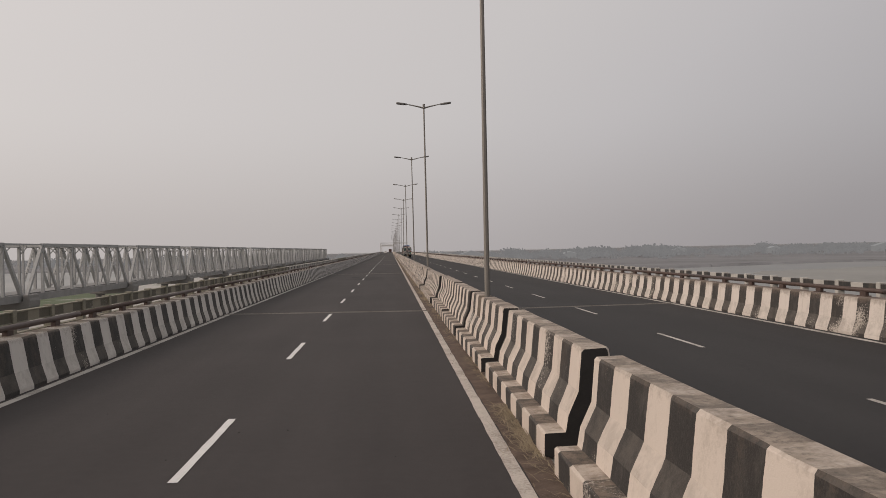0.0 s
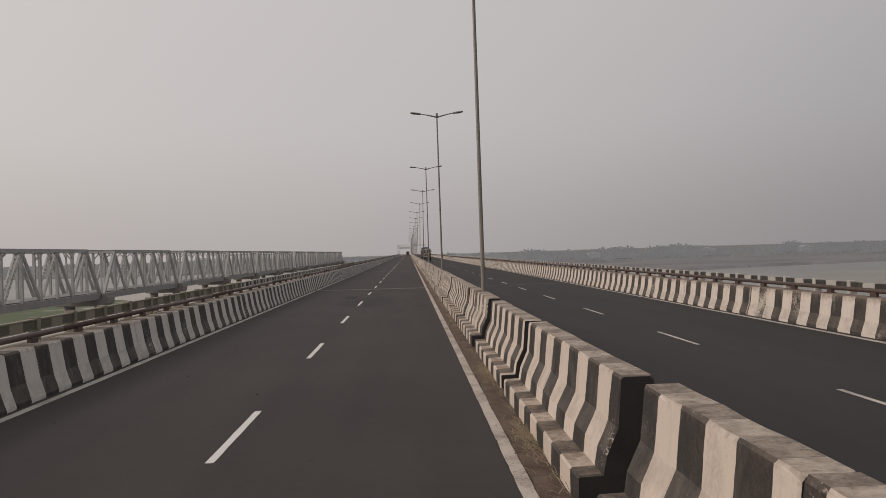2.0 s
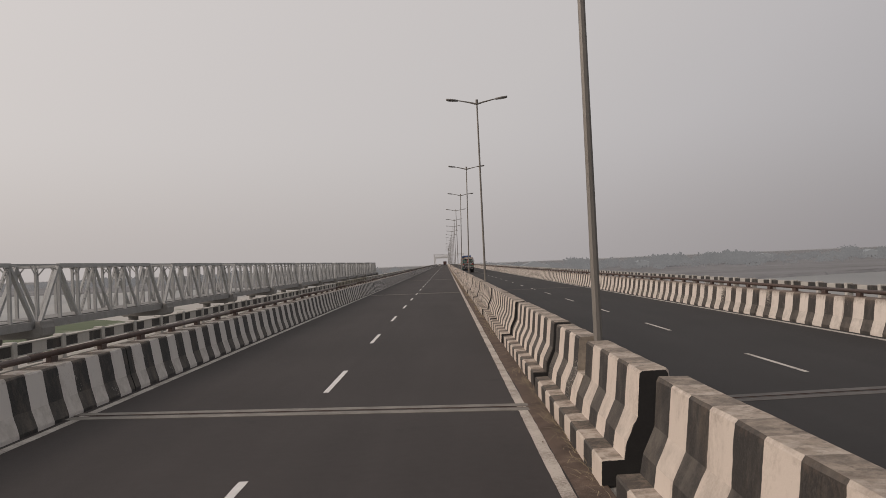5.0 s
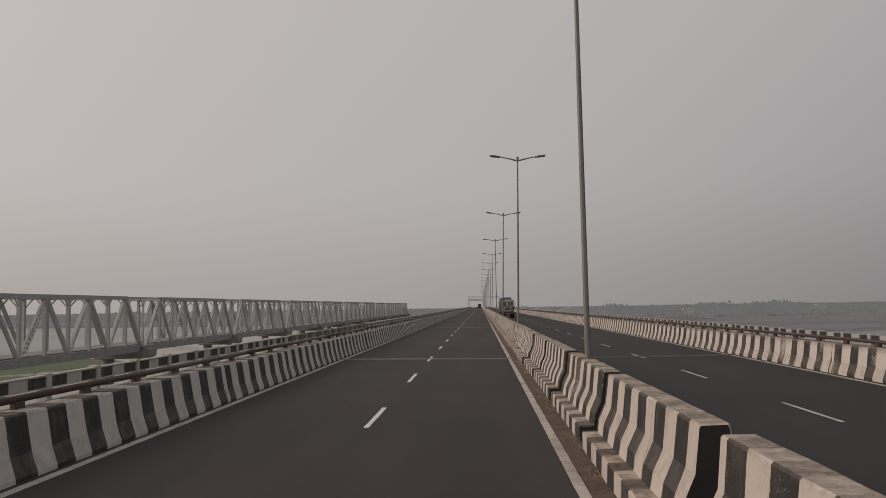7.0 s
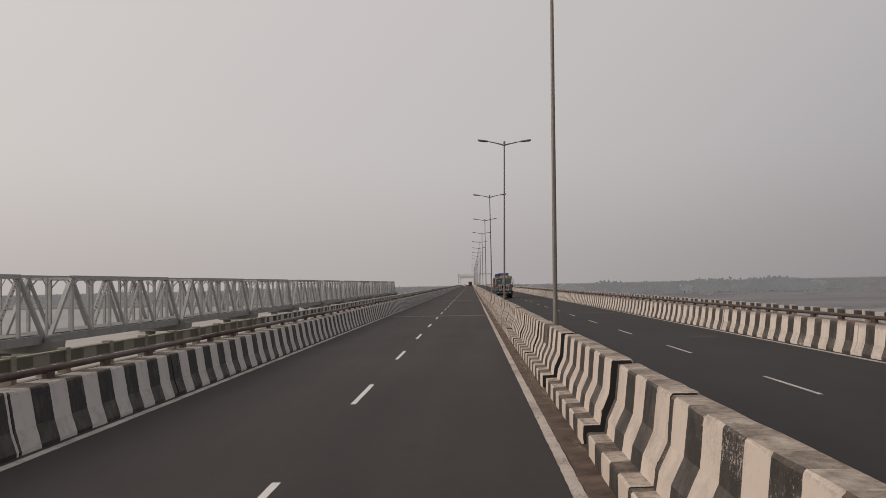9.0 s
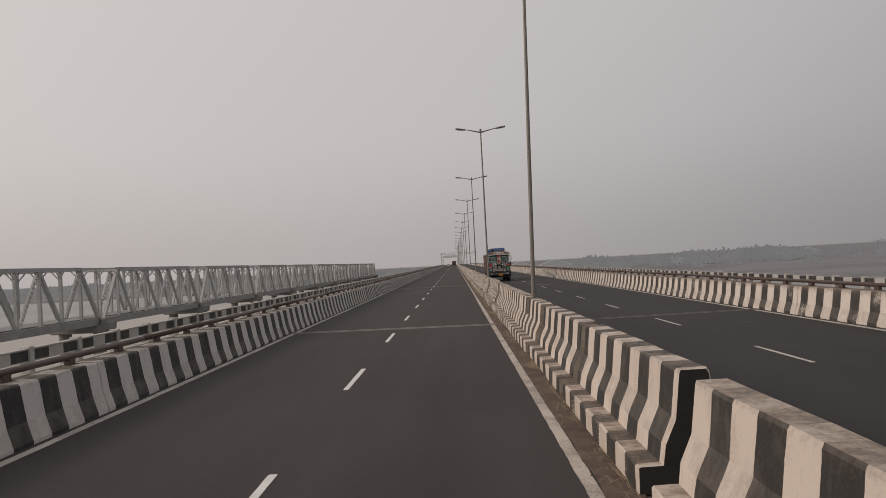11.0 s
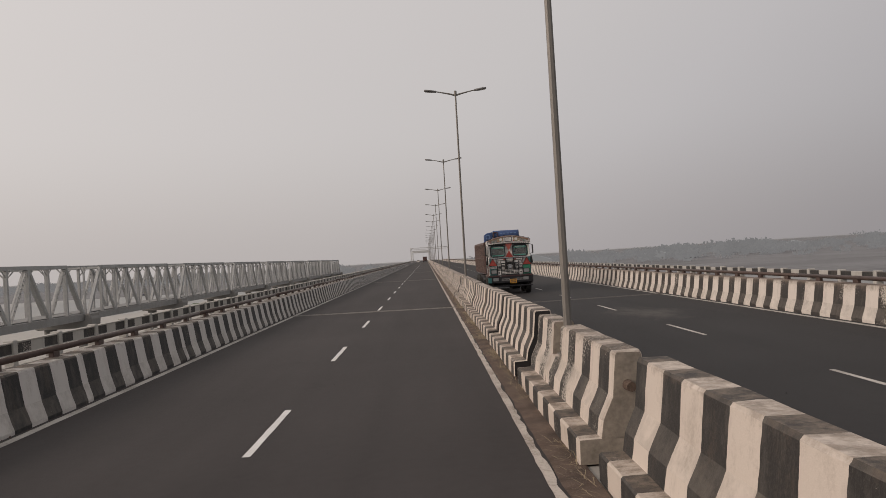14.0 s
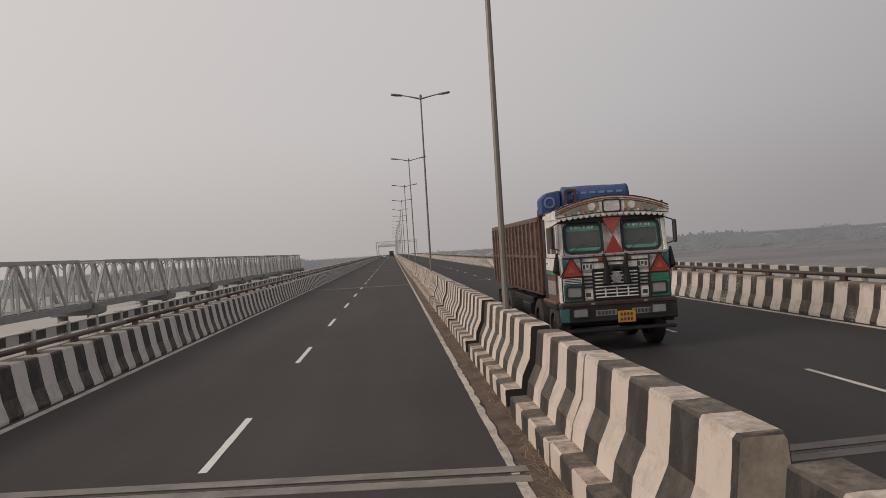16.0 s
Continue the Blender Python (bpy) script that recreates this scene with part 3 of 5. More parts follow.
# expansion joints
for i, y in enumerate(JOINTS):
    for skew, xa, xb, dy in ((-6.0, -6.3, 1.62, -0.1), (5.0, 2.78, 10.96, -0.3)):
        j = thing("expansion_joint", "pair of pale concrete strips with a dark seal across the road", "expansion joint", "expansion joints", at=((xa + xb) / 2, y + dy, 0))
        j.rotation_euler = (0, 0, radians(skew))
        h = (xb - xa) / 2
        w = 0.18 if y < 60 else 0.29
        strip = m_joint_dark if xa > 0 and y > 60 else m_joint
        part("concrete_strip", bbox(-h, h, -w, -0.06, -0.003, 0.009, 0.003), strip, j)
        part("concrete_strip", bbox(-h, h, 0.06, w, -0.003, 0.009, 0.003), strip, j)
        part("seal", box(bmesh.new(), -h, h, -0.05, 0.05, -0.004, 0.003), m_rubber, j)
        part("edge_beam", box(bmesh.new(), -h, h, -0.058, -0.046, -0.003, 0.012), m_rail, j)
        part("edge_beam", box(bmesh.new(), -h, h, 0.046, 0.058, -0.003, 0.012), m_rail, j)

# grit, clods and scraps lying along the median and on the road
def scatter(name, label, category, count, place, size, material, seed):
    rng = random.Random(seed)
    bm = bmesh.new()
    for i in range(count):
        x, y, z = place(rng)
        k = size * rng.uniform(0.4, 1.5) * (0.6 + 0.9 * rng.random() ** 3)
        a = rng.uniform(0, 6.28)
        ring = [bm.verts.new((x + k * rng.uniform(0.6, 1.3) * math.cos(a + j * 1.57), y + k * rng.uniform(0.6, 1.3) * math.sin(a + j * 1.57), z)) for j in range(4)]
        top = bm.verts.new((x + k * rng.uniform(-0.3, 0.3), y + k * rng.uniform(-0.3, 0.3), z + k * rng.uniform(0.5, 1.0)))
        for j in range(4):
            bm.faces.new((ring[j], ring[(j + 1) % 4], top))
    return tagged(part(name, bm, material), label, category, kind="stuff")


scatter("dirt_clods", "brown clods and pebbles in the dust along the median", "dirt", 6500, lambda g: (1.62 - abs(g.gauss(0, 0.14)), g.uniform(0, 240), 0.008), 0.014, m_earth, 71)
scatter("road_grit", "dark grit and scraps scattered on the asphalt", "grit", 500, lambda g: (g.choice((g.uniform(-6, 1), g.uniform(3.3, 10.8))), g.uniform(0, 260), 0.0), 0.013, m_end_black, 72)
scatter("shoulder_grit", "pale grit swept against the crash barriers", "grit", 2500, lambda g: (g.choice((-6.15 + abs(g.gauss(0, 0.09)), 10.87 - abs(g.gauss(0, 0.09)))), g.uniform(0, 260), 0.0), 0.012, m_earth, 73)

# ---- median barrier ----
STEM = [(0.345, 0.268), (0.315, 0.455), (0.2, 0.70), (0.153, 1.122), (0.132, 1.15)]
LOW = [(0.345, 0.268), (0.315, 0.455), (0.215, 0.68)]
FOOT = [(0.58, 0.0), (0.575, 0.25), (0.555, 0.27), (0.3, 0.275)]


def both(half):
    return [(-x, z) for x, z in half] + [(x, z) for x, z in half[::-1]]


def barrier_mesh(name, runs, length, end0, end1, paint, seed, shift):
    """Runs of (from, to, half profile) along y, with chamfered rims at both ends."""
    rng = random.Random(seed)
    bm = bmesh.new()
    for a, b, half in runs:
        pts = both(half)
        ys = [a] + ([a + 0.018] if a == 0 else []) + [a + (b - a) * k / 8 for k in range(1, 8)] + ([b - 0.018] if b == length else []) + [b]
        rings = []
        for y in ys:
            inset = 0.014 if y in (0.0, length) else 0.0
            ring = []
            for x, z in pts:
                jx, jz = rng.uniform(-0.006, 0.006), rng.uniform(-0.007, 0.007) if z > 0.3 else 0
                ring.append(bm.verts.new((x - math.copysign(inset, x) + jx, y + shift, z - (inset if z > 0.26 else 0) + jz)))
            rings.append(ring)
        f0, f1 = bm.faces.new(rings[0]), bm.faces.new(rings[-1][::-1])
        f0.material_index = end0 if a == 0 else 1
        f1.material_index = end1 if b == length else 1
        n = len(pts)
        for r, s in zip(rings, rings[1:]):
            for i in range(n):
                bm.faces.new((r[i], s[i], s[(i + 1) % n], r[(i + 1) % n]))
    bmesh.ops.recalc_face_normals(bm, faces=bm.faces)
    return to_mesh(name, bm, [paint, m_bare, m_end_black])


# where each length of barrier begins; those set out of step are named
BEGINS = [a - 3.4 + (b - a) / 5.0 * k for a, b in zip(POLES, POLES[1:]) for k in range(5)]
SET = (8.9, 14.85, 20.9, 26.55, 33.5, 39.6, 45.5, 51.7, 87.95, 94.0, 99.85, 105.75, 111.55, 117.6, 123.15, 130.4, 159.85, 165.88, 171.88, 179.0, 184.86, 189.95, 196.15, 202.2, 208.2, 214.18, 219.9, 226.8)
# where a light stripe begins on some lengths, and how long a pair of stripes is there
STRIPES = ((6.15, 0.98), (12.72, 0.97), (24.15, 0.98), (27.55, 0.98), (31.03, 0.98), (37.8, 1.0), (42.16, 0.97), (46.9, 0.99), (85.55, 0.99), (98.07, 1.0), (102.6, 0.98), (113.78, 0.95), (119.59, 0.96), (125.42, 0.98), (128.1, 1.03), (158.45, 0.96), (163.35, 1.06), (166.8, 0.97), (172.8, 0.97), (181.0, 1.04), (187.0, 1.03), (193.7, 1.01), (198.7, 0.96), (205.37, 0.89), (210.56, 1.03), (221.0, 1.04))
BEGINS = [min([v for v in SET if abs(v - y) < 1.4], key=lambda v: abs(v - y), default=y) for y in BEGINS]
SINK, SHOVE = {202.2: 0.045, 208.2: 0.025, 39.6: -0.03, 219.9: 0.03, 26.55: 0.01}, {189.95: 0.06, 26.55: 0.03}
variants = {}
rng = random.Random(11)


def stand_barrier(y0, y1, begin, pole, seam, dark_first):
    """One length of barrier from y0 to y1; its stripes run on from begin."""
    bare_end = 155 < y0 < 200 or 212 < y0 < 225
    L = y1 - y0
    late = y0 > 150
    whole = L if seam else round(L / (0.96 if late else 0.48)) * (0.96 if late else 0.48)
    k = L / whole
    shift = round((y0 - begin) % 0.96 + 0.48 * dark_first, 2)
    for light, pair in STRIPES:
        if y0 < light < y1:
            k = pair / 0.96
            whole, shift = L / k, round((y0 - light) / k % 0.96, 2)
    flaking = begin in (14.85, 45.5, 196.15)
    key = (round(whole, 2), round(k, 2), round(pole - y0, 2) if pole else 0, bare_end, flaking, late, shift, rng.randrange(2))
    if key not in variants:
        runs = [(0.0, whole, STEM)]
        if pole:
            a, b = (pole - 0.5 - y0) / k, (pole + 0.1 - y0) / k
            runs = [(0.0, a, STEM), (a, b, LOW), (b, whole, STEM)]
        paint = (m_median_worn, m_median, m_late_worn, m_late)[2 * late + (not flaking)]
        e = 1 if bare_end else 2
        variants[key] = [barrier_mesh(nm, rr, whole, e, 2, pt, len(variants), shift) for nm, rr, pt in (("stem", runs, paint), ("foot", [(0.0, whole, FOOT)], m_foot_late if late else m_foot))]
    ob = thing("median_barrier", "notched " * bool(pole) + "flaking " * flaking + "black and cream striped concrete median barrier with stepped foot", "road barrier", "median barriers")
    ob.location = (POLE_X - 0.025 + SHOVE.get(begin, 0.0) + rng.uniform(-0.02, 0.02), y0, 0.012 + rng.uniform(-0.006, 0.012) + SINK.get(begin, 0.0))
    ob.rotation_euler = (0, rng.uniform(-0.006, 0.006), rng.uniform(-0.002, 0.002))
    for me in variants[key]:
        part(me.name.split(".")[0], me, None, ob, at=(0, -shift * k, 0)).scale.y = k
    if (bare_end or begin == 51.7) and not seam:
        part("dowel", dowel_me, None, ob, "rusty stub of a connecting dowel", at=(-0.02, 0, 0.8))


dowel_me = to_mesh("dowel", tube(bmesh.new(), (0, -0.16, 0), (0, 0.05, 0), 0.05, 0.06, 10), m_earth)
for i, (y, nxt) in enumerate(zip(BEGINS, BEGINS[1:])):
    pole = min(POLES, key=lambda v: abs(v - y - 3.4)) if i % 5 == 0 else 0
    dark = any(abs(y - v) < 1.2 for v in (45.5, 51.6, 105.7, 111.8, 117.8))
    end = nxt - 0.58
    cut = [v + off for v in JOINTS for off in [-0.15 if v < 150 else -0.4] if y + 0.8 < v + off < end - 0.8]
    if cut and not pole:
        b = end - round((end - y) / 0.96) * 0.96 if y > 150 else y
        stand_barrier(y, cut[0] - 0.015, b, False, True, dark)
        stand_barrier(cut[0] + 0.015, end, b, False, True, dark)
    else:
        stand_barrier(y, end, y, pole, False, dark)


# ---- side barriers, rails and parapets ----
def side_profile(s):
    """s: -1 for the barrier whose face looks to +x, 1 for the other."""
    if s < 0:
        pts = [(0.0, -0.01), (0.0, 0.06), (0.088, 0.34), (0.172, 0.855), (0.195, 0.886), (0.6, 0.886), (0.63, 0.855), (0.64, -0.01)]
    else:
        pts = [(0.0, -0.01), (0.0, 0.08), (0.1, 0.37), (0.165, 0.88), (0.185, 0.91), (0.58, 0.91), (0.61, 0.875), (0.62, -0.01)]
    return [(s * x, z) for x, z in pts]


RUN = SPAN / 4


def side_mesh(s, seed, paint, length, off):
    rng = random.Random(seed)
    bm = bmesh.new()
    pts = side_profile(s)
    rings = []
    for k in range(13):
        y = off + 0.01 + (length - 0.02) * k / 12
        rings.append([bm.verts.new((x + rng.uniform(-0.005, 0.005), y, z + (rng.uniform(-0.006, 0.006) if z > 0 else 0))) for x, z in pts])
    bm.faces.new(rings[0]), bm.faces.new(rings[-1][::-1])
    n = len(pts)
    for r, q in zip(rings, rings[1:]):
        for i in range(n):
            bm.faces.new((r[i], q[i], q[(i + 1) % n], r[(i + 1) % n]))
    bmesh.ops.recalc_face_normals(bm, faces=bm.faces)
    return to_mesh("crash_barrier", bm, paint)


BAY = RUN / 6
rail_tube = to_mesh("rail_tube", tube(bmesh.new(), (0, 0, 0.0), (0, RUN + 0.01, 0.0), 0.056, n=10), m_rail, True)
bm = bbox(-0.05, 0.05, -0.12, 0.12, -0.15, -0.035, 0.01)
box(bm, -0.09, 0.09, -0.17, 0.17, -0.15, -0.132)
rail_post = to_mesh("rail_post", bm, m_rail)
bm = bbox(-0.11, 0.11, -0.085, 0.085, 0.0, 0.87, 0.015)
par_post = to_mesh("parapet_post", bm, m_post)
bm = prism(bmesh.new(), both([(0.075, -0.13), (0.075, -0.115), (0.062, -0.108), (0.062, 0.096), (0.078, 0.103), (0.085, 0.13)]), 0.08, BAY - 0.08)
for f in bm.faces:
    c = f.calc_center_median()
    f.material_index = int(abs(c.z) < 0.05 and abs(f.normal.x) > 0.9)
par_rail = to_mesh("parapet_rail", bm, [m_post, m_parapet])
flat_rail = to_mesh("parapet_rail", bbox(-0.075, 0.075, 0.08, BAY - 0.08, -0.128, 0.128, 0.012), m_parapet)
moss_post, moss_rail = par_post.copy(), par_rail.copy()
moss_post.materials[0], moss_rail.materials[0], moss_rail.materials[1] = m_moss, m_moss, m_parapet_moss
for s, face_x, rail_x, par_x in ((-1, -6.155, -6.72, -8.4), (1, 10.88, 11.38, 13.15)):
    rng = random.Random(21 + s)
    n0 = int((Y0 - JOINT0) / RUN)
    for k in range(n0, int((END - JOINT0) / RUN)):
        y = JOINT0 + RUN * k
        old = s < 0 and (y < 58 or 118 < y < 140)
        shove = 0.49 if s < 0 else 0.85
        rl = thing("guard_rail", "rusty brown steel pipe rail on short brackets atop the barrier", "guard rail", "pipe rails", at=(rail_x, y, 1.02 if s < 0 else 1.05))
        part("rail_tube", rail_tube, None, rl)
        pp = thing("parapet", "mossy open concrete parapet with faded striped rails" if old else "open concrete parapet with striped rails and whitewashed posts", "parapet", "footpath parapets", at=(par_x, y + shove, 0.235))
        for i in range(6):
            part("rail_post", rail_post, None, rl, at=(0, BAY * (i + 0.4), 0))
            part("parapet_post", moss_post if old else par_post, None, pp, at=(0, BAY * i + 0.05, 0))
            for z in (0.7, 0.22):
                part("parapet_rail", moss_rail if old else par_rail if s < 0 else flat_rail, None, pp, at=(0, BAY * i + 0.05, z))


# the crash barriers stand in lengths of their own, cut at the joints
PANEL = SPAN / 8
CUTS = sorted([v + d for v in JOINTS for d in [0.0] + [PANEL * (k + 0.5) for k in range(8)] if v + d < END])
# middles of some light stripes, counted along each edge: (y, count)
MARKS_LEFT = ((14.45, 0), (19.71, 5), (33.19, 18), (40.27, 25), (45.55, 30), (53.34, 37), (58.55, 42), (62.47, 46), (90.77, 73), (98.26, 80), (106.96, 88), (109.85, 91), (116.79, 98), (122.01, 103), (130.46, 111), (139.09, 119), (164.67, 143), (172.24, 150), (186.84, 164), (193.19, 170), (200.83, 177), (202.9, 179), (207.7, 184), (213.89, 190), (229.45, 205), (235.83, 211))
MARKS_RIGHT = ((38.38, 35), (48.0, 44), (57.84, 53), (67.6, 62), (101.11, 93), (110.65, 102), (121.66, 112), (130.28, 120), (141.14, 130), (148.71, 137), (174.85, 161), (181.32, 167), (194.45, 179), (200.85, 185), (212.72, 196), (219.1, 202), (233.43, 216), (241.79, 224))
for s, face_x, pair, marks in ((-1, -6.155, PAIR_LEFT, MARKS_LEFT), (1, 10.88, PAIR, MARKS_RIGHT)):
    (ya, na), (yb, nb) = marks[0], marks[-1]
    marks = ((ya - 100 * pair, na - 100), *marks, (yb + 600 * pair, nb + 600))
    at_y, at_n = [a for a, b in marks], [b for a, b in marks]
    lengths = {}
    rng = random.Random(31 + s)
    for y, y1 in zip(CUTS, CUTS[1:]):
        old = s < 0 and y < 58
        mid = (y + y1) / 2
        light = float(np.interp(round(float(np.interp(mid, at_y, at_n))), at_n, at_y))
        off = round(((y - light + (0.25 if s < 0 else 0.265) * pair) % pair) * 16 / pair) * pair / 16
        key = (round(y1 - y, 1), round(off, 2), old)
        if key not in lengths:
            lengths[key] = side_mesh(s, len(lengths), m_side_sun if s > 0 else m_side_worn if old else m_side, y1 - y, off)
        ob = new("crash_barrier", lengths[key])
        ob.location = (face_x + rng.uniform(-0.012, 0.012), y - off, rng.uniform(-0.008, 0.006))
        tagged(ob, ("flaking " if old else "") + "black and white striped concrete crash barrier along the bridge edge", "crash barrier", "edge crash barriers")


# ---- street lamps ----
def street_lamp():
    lamp = thing("street_lamp", "tall grey octagonal steel lamp post with two short arms", "street lamp", "median street lamps")
    pole = part("pole", tube(bmesh.new(), (0, 0, 0.67), (0, 0, 10.95), 0.064, 0.044, 8), m_galv, lamp)
    bm = bbox(-0.022, 0.022, -0.062, -0.05, 1.55, 1.95, 0.003)
    part("service_door", bm, m_galv, pole)
    plate = part("base_plate", bbox(-0.17, 0.17, -0.17, 0.17, 0.675, 0.7, 0.006), m_galv, lamp)
    for sx in (-1, 1):
        for sy in (-1, 1):
            part("bolt", tube(bmesh.new(), (sx * 0.13, sy * 0.13, 0.69), (sx * 0.13, sy * 0.13, 0.79), 0.016, n=6), m_rail, plate)
    bm = tube(bmesh.new(), (0, 0, 10.78), (0, 0, 11.05), 0.075, n=8)
    part("cap", bm, m_galv, lamp)
    for s in (-1, 1):
        bm = bmesh.new()
        pts = [Vector((s * 0.05, 0, 10.82)), Vector((s * 0.35, 0, 10.9)), Vector((s * 0.75, 0, 10.99)), Vector((s * 1.1, 0, 11.06))]
        for i, (p, q) in enumerate(zip(pts, pts[1:])):
            tube(bm, p, q, 0.05 - 0.008 * i, 0.042 - 0.008 * i, 6)
        arm = part("arm", bm, m_galv, lamp)
        bm = bmesh.new()
        prof = [(1.02, 0.05), (1.1, 0.075), (1.25, 0.15), (1.45, 0.165), (1.6, 0.13), (1.66, 0.06)]
        rings = []
        for x, w in prof:
            z = 11.045 + (x - 1.02) * 0.13
            rings.append([bm.verts.new((s * x, sy * w, z + dz)) for sy, dz in ((-1, -0.02), (-0.7, 0.045), (0.7, 0.045), (1, -0.02), (0.8, -0.05), (-0.8, -0.05))])
        bm.faces.new(rings[0]), bm.faces.new(rings[-1][::-1])
        for r, q in zip(rings, rings[1:]):
            for i in range(6):
                bm.faces.new((r[i], q[i], q[(i + 1) % 6], r[(i + 1) % 6]))
        bmesh.ops.recalc_face_normals(bm, faces=bm.faces)
        head = part("lamp_head", bm, m_lamp, lamp)
        lens = bbox(-0.17, 0.17, -0.1, 0.1, -0.012, 0.012, 0.006)
        me = part("lens", lens, m_glass_l, head, at=(s * 1.42, 0, 11.043))
        me.rotation_euler = (0, -s * 0.13, 0)
    return lamp


lamp0 = street_lamp()
# foot and lean of the posts that stand out of line
LEANS = {18.67: (2.205, 0.15), 49.08: (2.255, -0.2), 77.17: (2.265, -0.33), 109.17: (2.25, -0.3), 139.79: (2.24, 0.92), 169.19: (2.15, 1.38), 199.87: (2.2, 0.02), 230.52: (2.2, 0.2)}
lamp0.location = (POLE_X + 0.05, POLES[0], 0.012)
rng = random.Random(3)
for y in POLES[1:]:
    foot, lean = LEANS.get(y, (POLE_X + rng.uniform(-0.01, 0.05), rng.uniform(-0.3, 0.3)))
    copy_thing(lamp0, pose(foot, y, 0.012, rng.uniform(-0.25, 0.25), lean, rng.uniform(-2, 2)))


# ---- rail bridge beside the road ----
TX, TZ0, TZ1, TW = -55.7, -3.7, 4.25, 6.2


def truss_span():
    sp = thing("rail_bridge_span", "grey painted steel truss span of a railway bridge", "truss bridge", "rail bridge spans")
    n, L = 8, SPAN - 1.6
    d = L / n
    H = TZ1 - TZ0
    for x in (0.0, -TW):
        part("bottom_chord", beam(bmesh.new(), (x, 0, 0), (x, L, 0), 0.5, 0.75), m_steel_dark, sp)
        part("top_chord", beam(bmesh.new(), (x, d - 0.2, H), (x, L - d + 0.2, H), 0.5, 0.55), m_steel, sp)
        for i in range(1, n):
            part("vertical", beam(bmesh.new(), (x, d * i, 0.2), (x, d * i, H - 0.2), 0.4, 0.44), m_steel, sp)
        for i in range(n):
            a, b = (0, H) if i % 2 == 0 else (H, 0)
            end = i in (0, n - 1)
            p, q = Vector((x, d * i, a)), Vector((x, d * (i + 1), b))
            bm = bmesh.new()
            if end:
                beam(bm, p, q, 0.5, 0.5)
            elif i % 2 == 0:
                # laced diagonal: two flats joined by battens
                off = (q - p).normalized().cross(Vector((1, 0, 0))) * 0.2
                beam(bm, p + off, q + off, 0.3, 0.1)
                beam(bm, p - off, q - off, 0.3, 0.1)
                for k in range(1, 14):
                    c = p.lerp(q, k / 14)
                    beam(bm, c - off, c + off, 0.12, 0.14)
            else:
                beam(bm, p, q, 0.36, 0.42)
            part("end_post" if end else "diagonal", bm, m_steel, sp)
        # light strut and hanger over the pier, between this span and the last
        part("link_strut", beam(bmesh.new(), (x, 0.2 - d - 1.6, H + 0.1), (x, d - 0.2, H + 0.1), 0.16, 0.2), m_steel, sp)
        part("hanger", beam(bmesh.new(), (x, -0.8, 0.2), (x, -0.8, H), 0.26, 0.24), m_steel, sp)
        for sy in (-1, 1):
            part("bracket", beam(bmesh.new(), (x, -0.8, H - 1.3), (x, -0.8 + sy * 1.2, H - 0.05), 0.12, 0.1), m_steel, sp)
    for i in range(n + 1):
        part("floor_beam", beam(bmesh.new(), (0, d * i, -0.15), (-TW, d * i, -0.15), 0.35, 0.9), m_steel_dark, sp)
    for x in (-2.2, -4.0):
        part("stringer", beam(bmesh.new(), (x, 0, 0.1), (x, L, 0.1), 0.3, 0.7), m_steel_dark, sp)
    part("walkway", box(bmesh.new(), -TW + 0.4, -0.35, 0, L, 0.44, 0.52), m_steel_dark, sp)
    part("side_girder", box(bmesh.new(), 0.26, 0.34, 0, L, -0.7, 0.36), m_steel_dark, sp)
    for i in range(1, n):
        bm = beam(bmesh.new(), (0, d * i, H - 0.1), (-TW, d * i, H - 0.1), 0.25, 0.3)
        part("top_strut", bm, m_steel, sp)
        for sx in (0, 1):
            x0, x1 = (0.0, -1.3) if sx == 0 else (-TW, -TW + 1.3)
            part("knee_brace", beam(bmesh.new(), (x0, d * i, H - 1.6), (x1, d * i, H - 0.2), 0.15, 0.15), m_steel, sp)
        # haunch brackets in the plane of the truss
        for sy in (-1, 1):
            part("bracket", beam(bmesh.new(), (0, d * i, H - 1.3), (0, d * i + sy * 1.1, H - 0.3), 0.12, 0.1), m_steel, sp)
    for i in range(1, n - 1):
        part("wind_brace", beam(bmesh.new(), (0, d * i, H), (-TW, d * (i + 1), H), 0.15, 0.15), m_steel, sp)
    return sp


span0 = truss_span()
first = JOINT0 - SPAN - 0.1
span0.location = (TX, first, TZ0)
pier0 = thing("bridge_pier", "concrete twin-column pier with a wide cap under the rail bridge", "bridge pier", "rail bridge piers", at=(TX - TW / 2, first - 0.8, -12.1))
bm = bmesh.new()
pts = [(-4.7, 6.9), (-4.8, 8.0), (-4.6, 8.2), (-4.55, 8.8), (-3.75, 8.8), (-3.65, 7.8), (3.65, 7.8), (3.75, 8.8), (4.55, 8.8), (4.6, 8.2), (4.8, 8.0), (4.7, 6.9), (4.0, 6.5), (-4.0, 6.5)]
prism(bm, pts, -1.8, 1.8)
bevelled(bm, 0.12)
part("pier_cap", bm, m_pier, pier0)
for x in (-2.7, 2.7):
    part("column", tube(bmesh.new(), (x, 0, -3), (x, 0, 6.6), 0.95, n=16), m_pier, pier0)
    part("bearing", bbox(x - 0.6, x + 0.6, -1.3, 1.3, 7.78, 8.02, 0.05), m_steel_dark, pier0)
for k in range(1, 15):
    copy_thing(span0, pose(TX, first + SPAN * k, TZ0))
for k in range(1, 16):
    copy_thing(pier0, pose(TX - TW / 2, first - 0.8 + SPAN * k, -12.1))


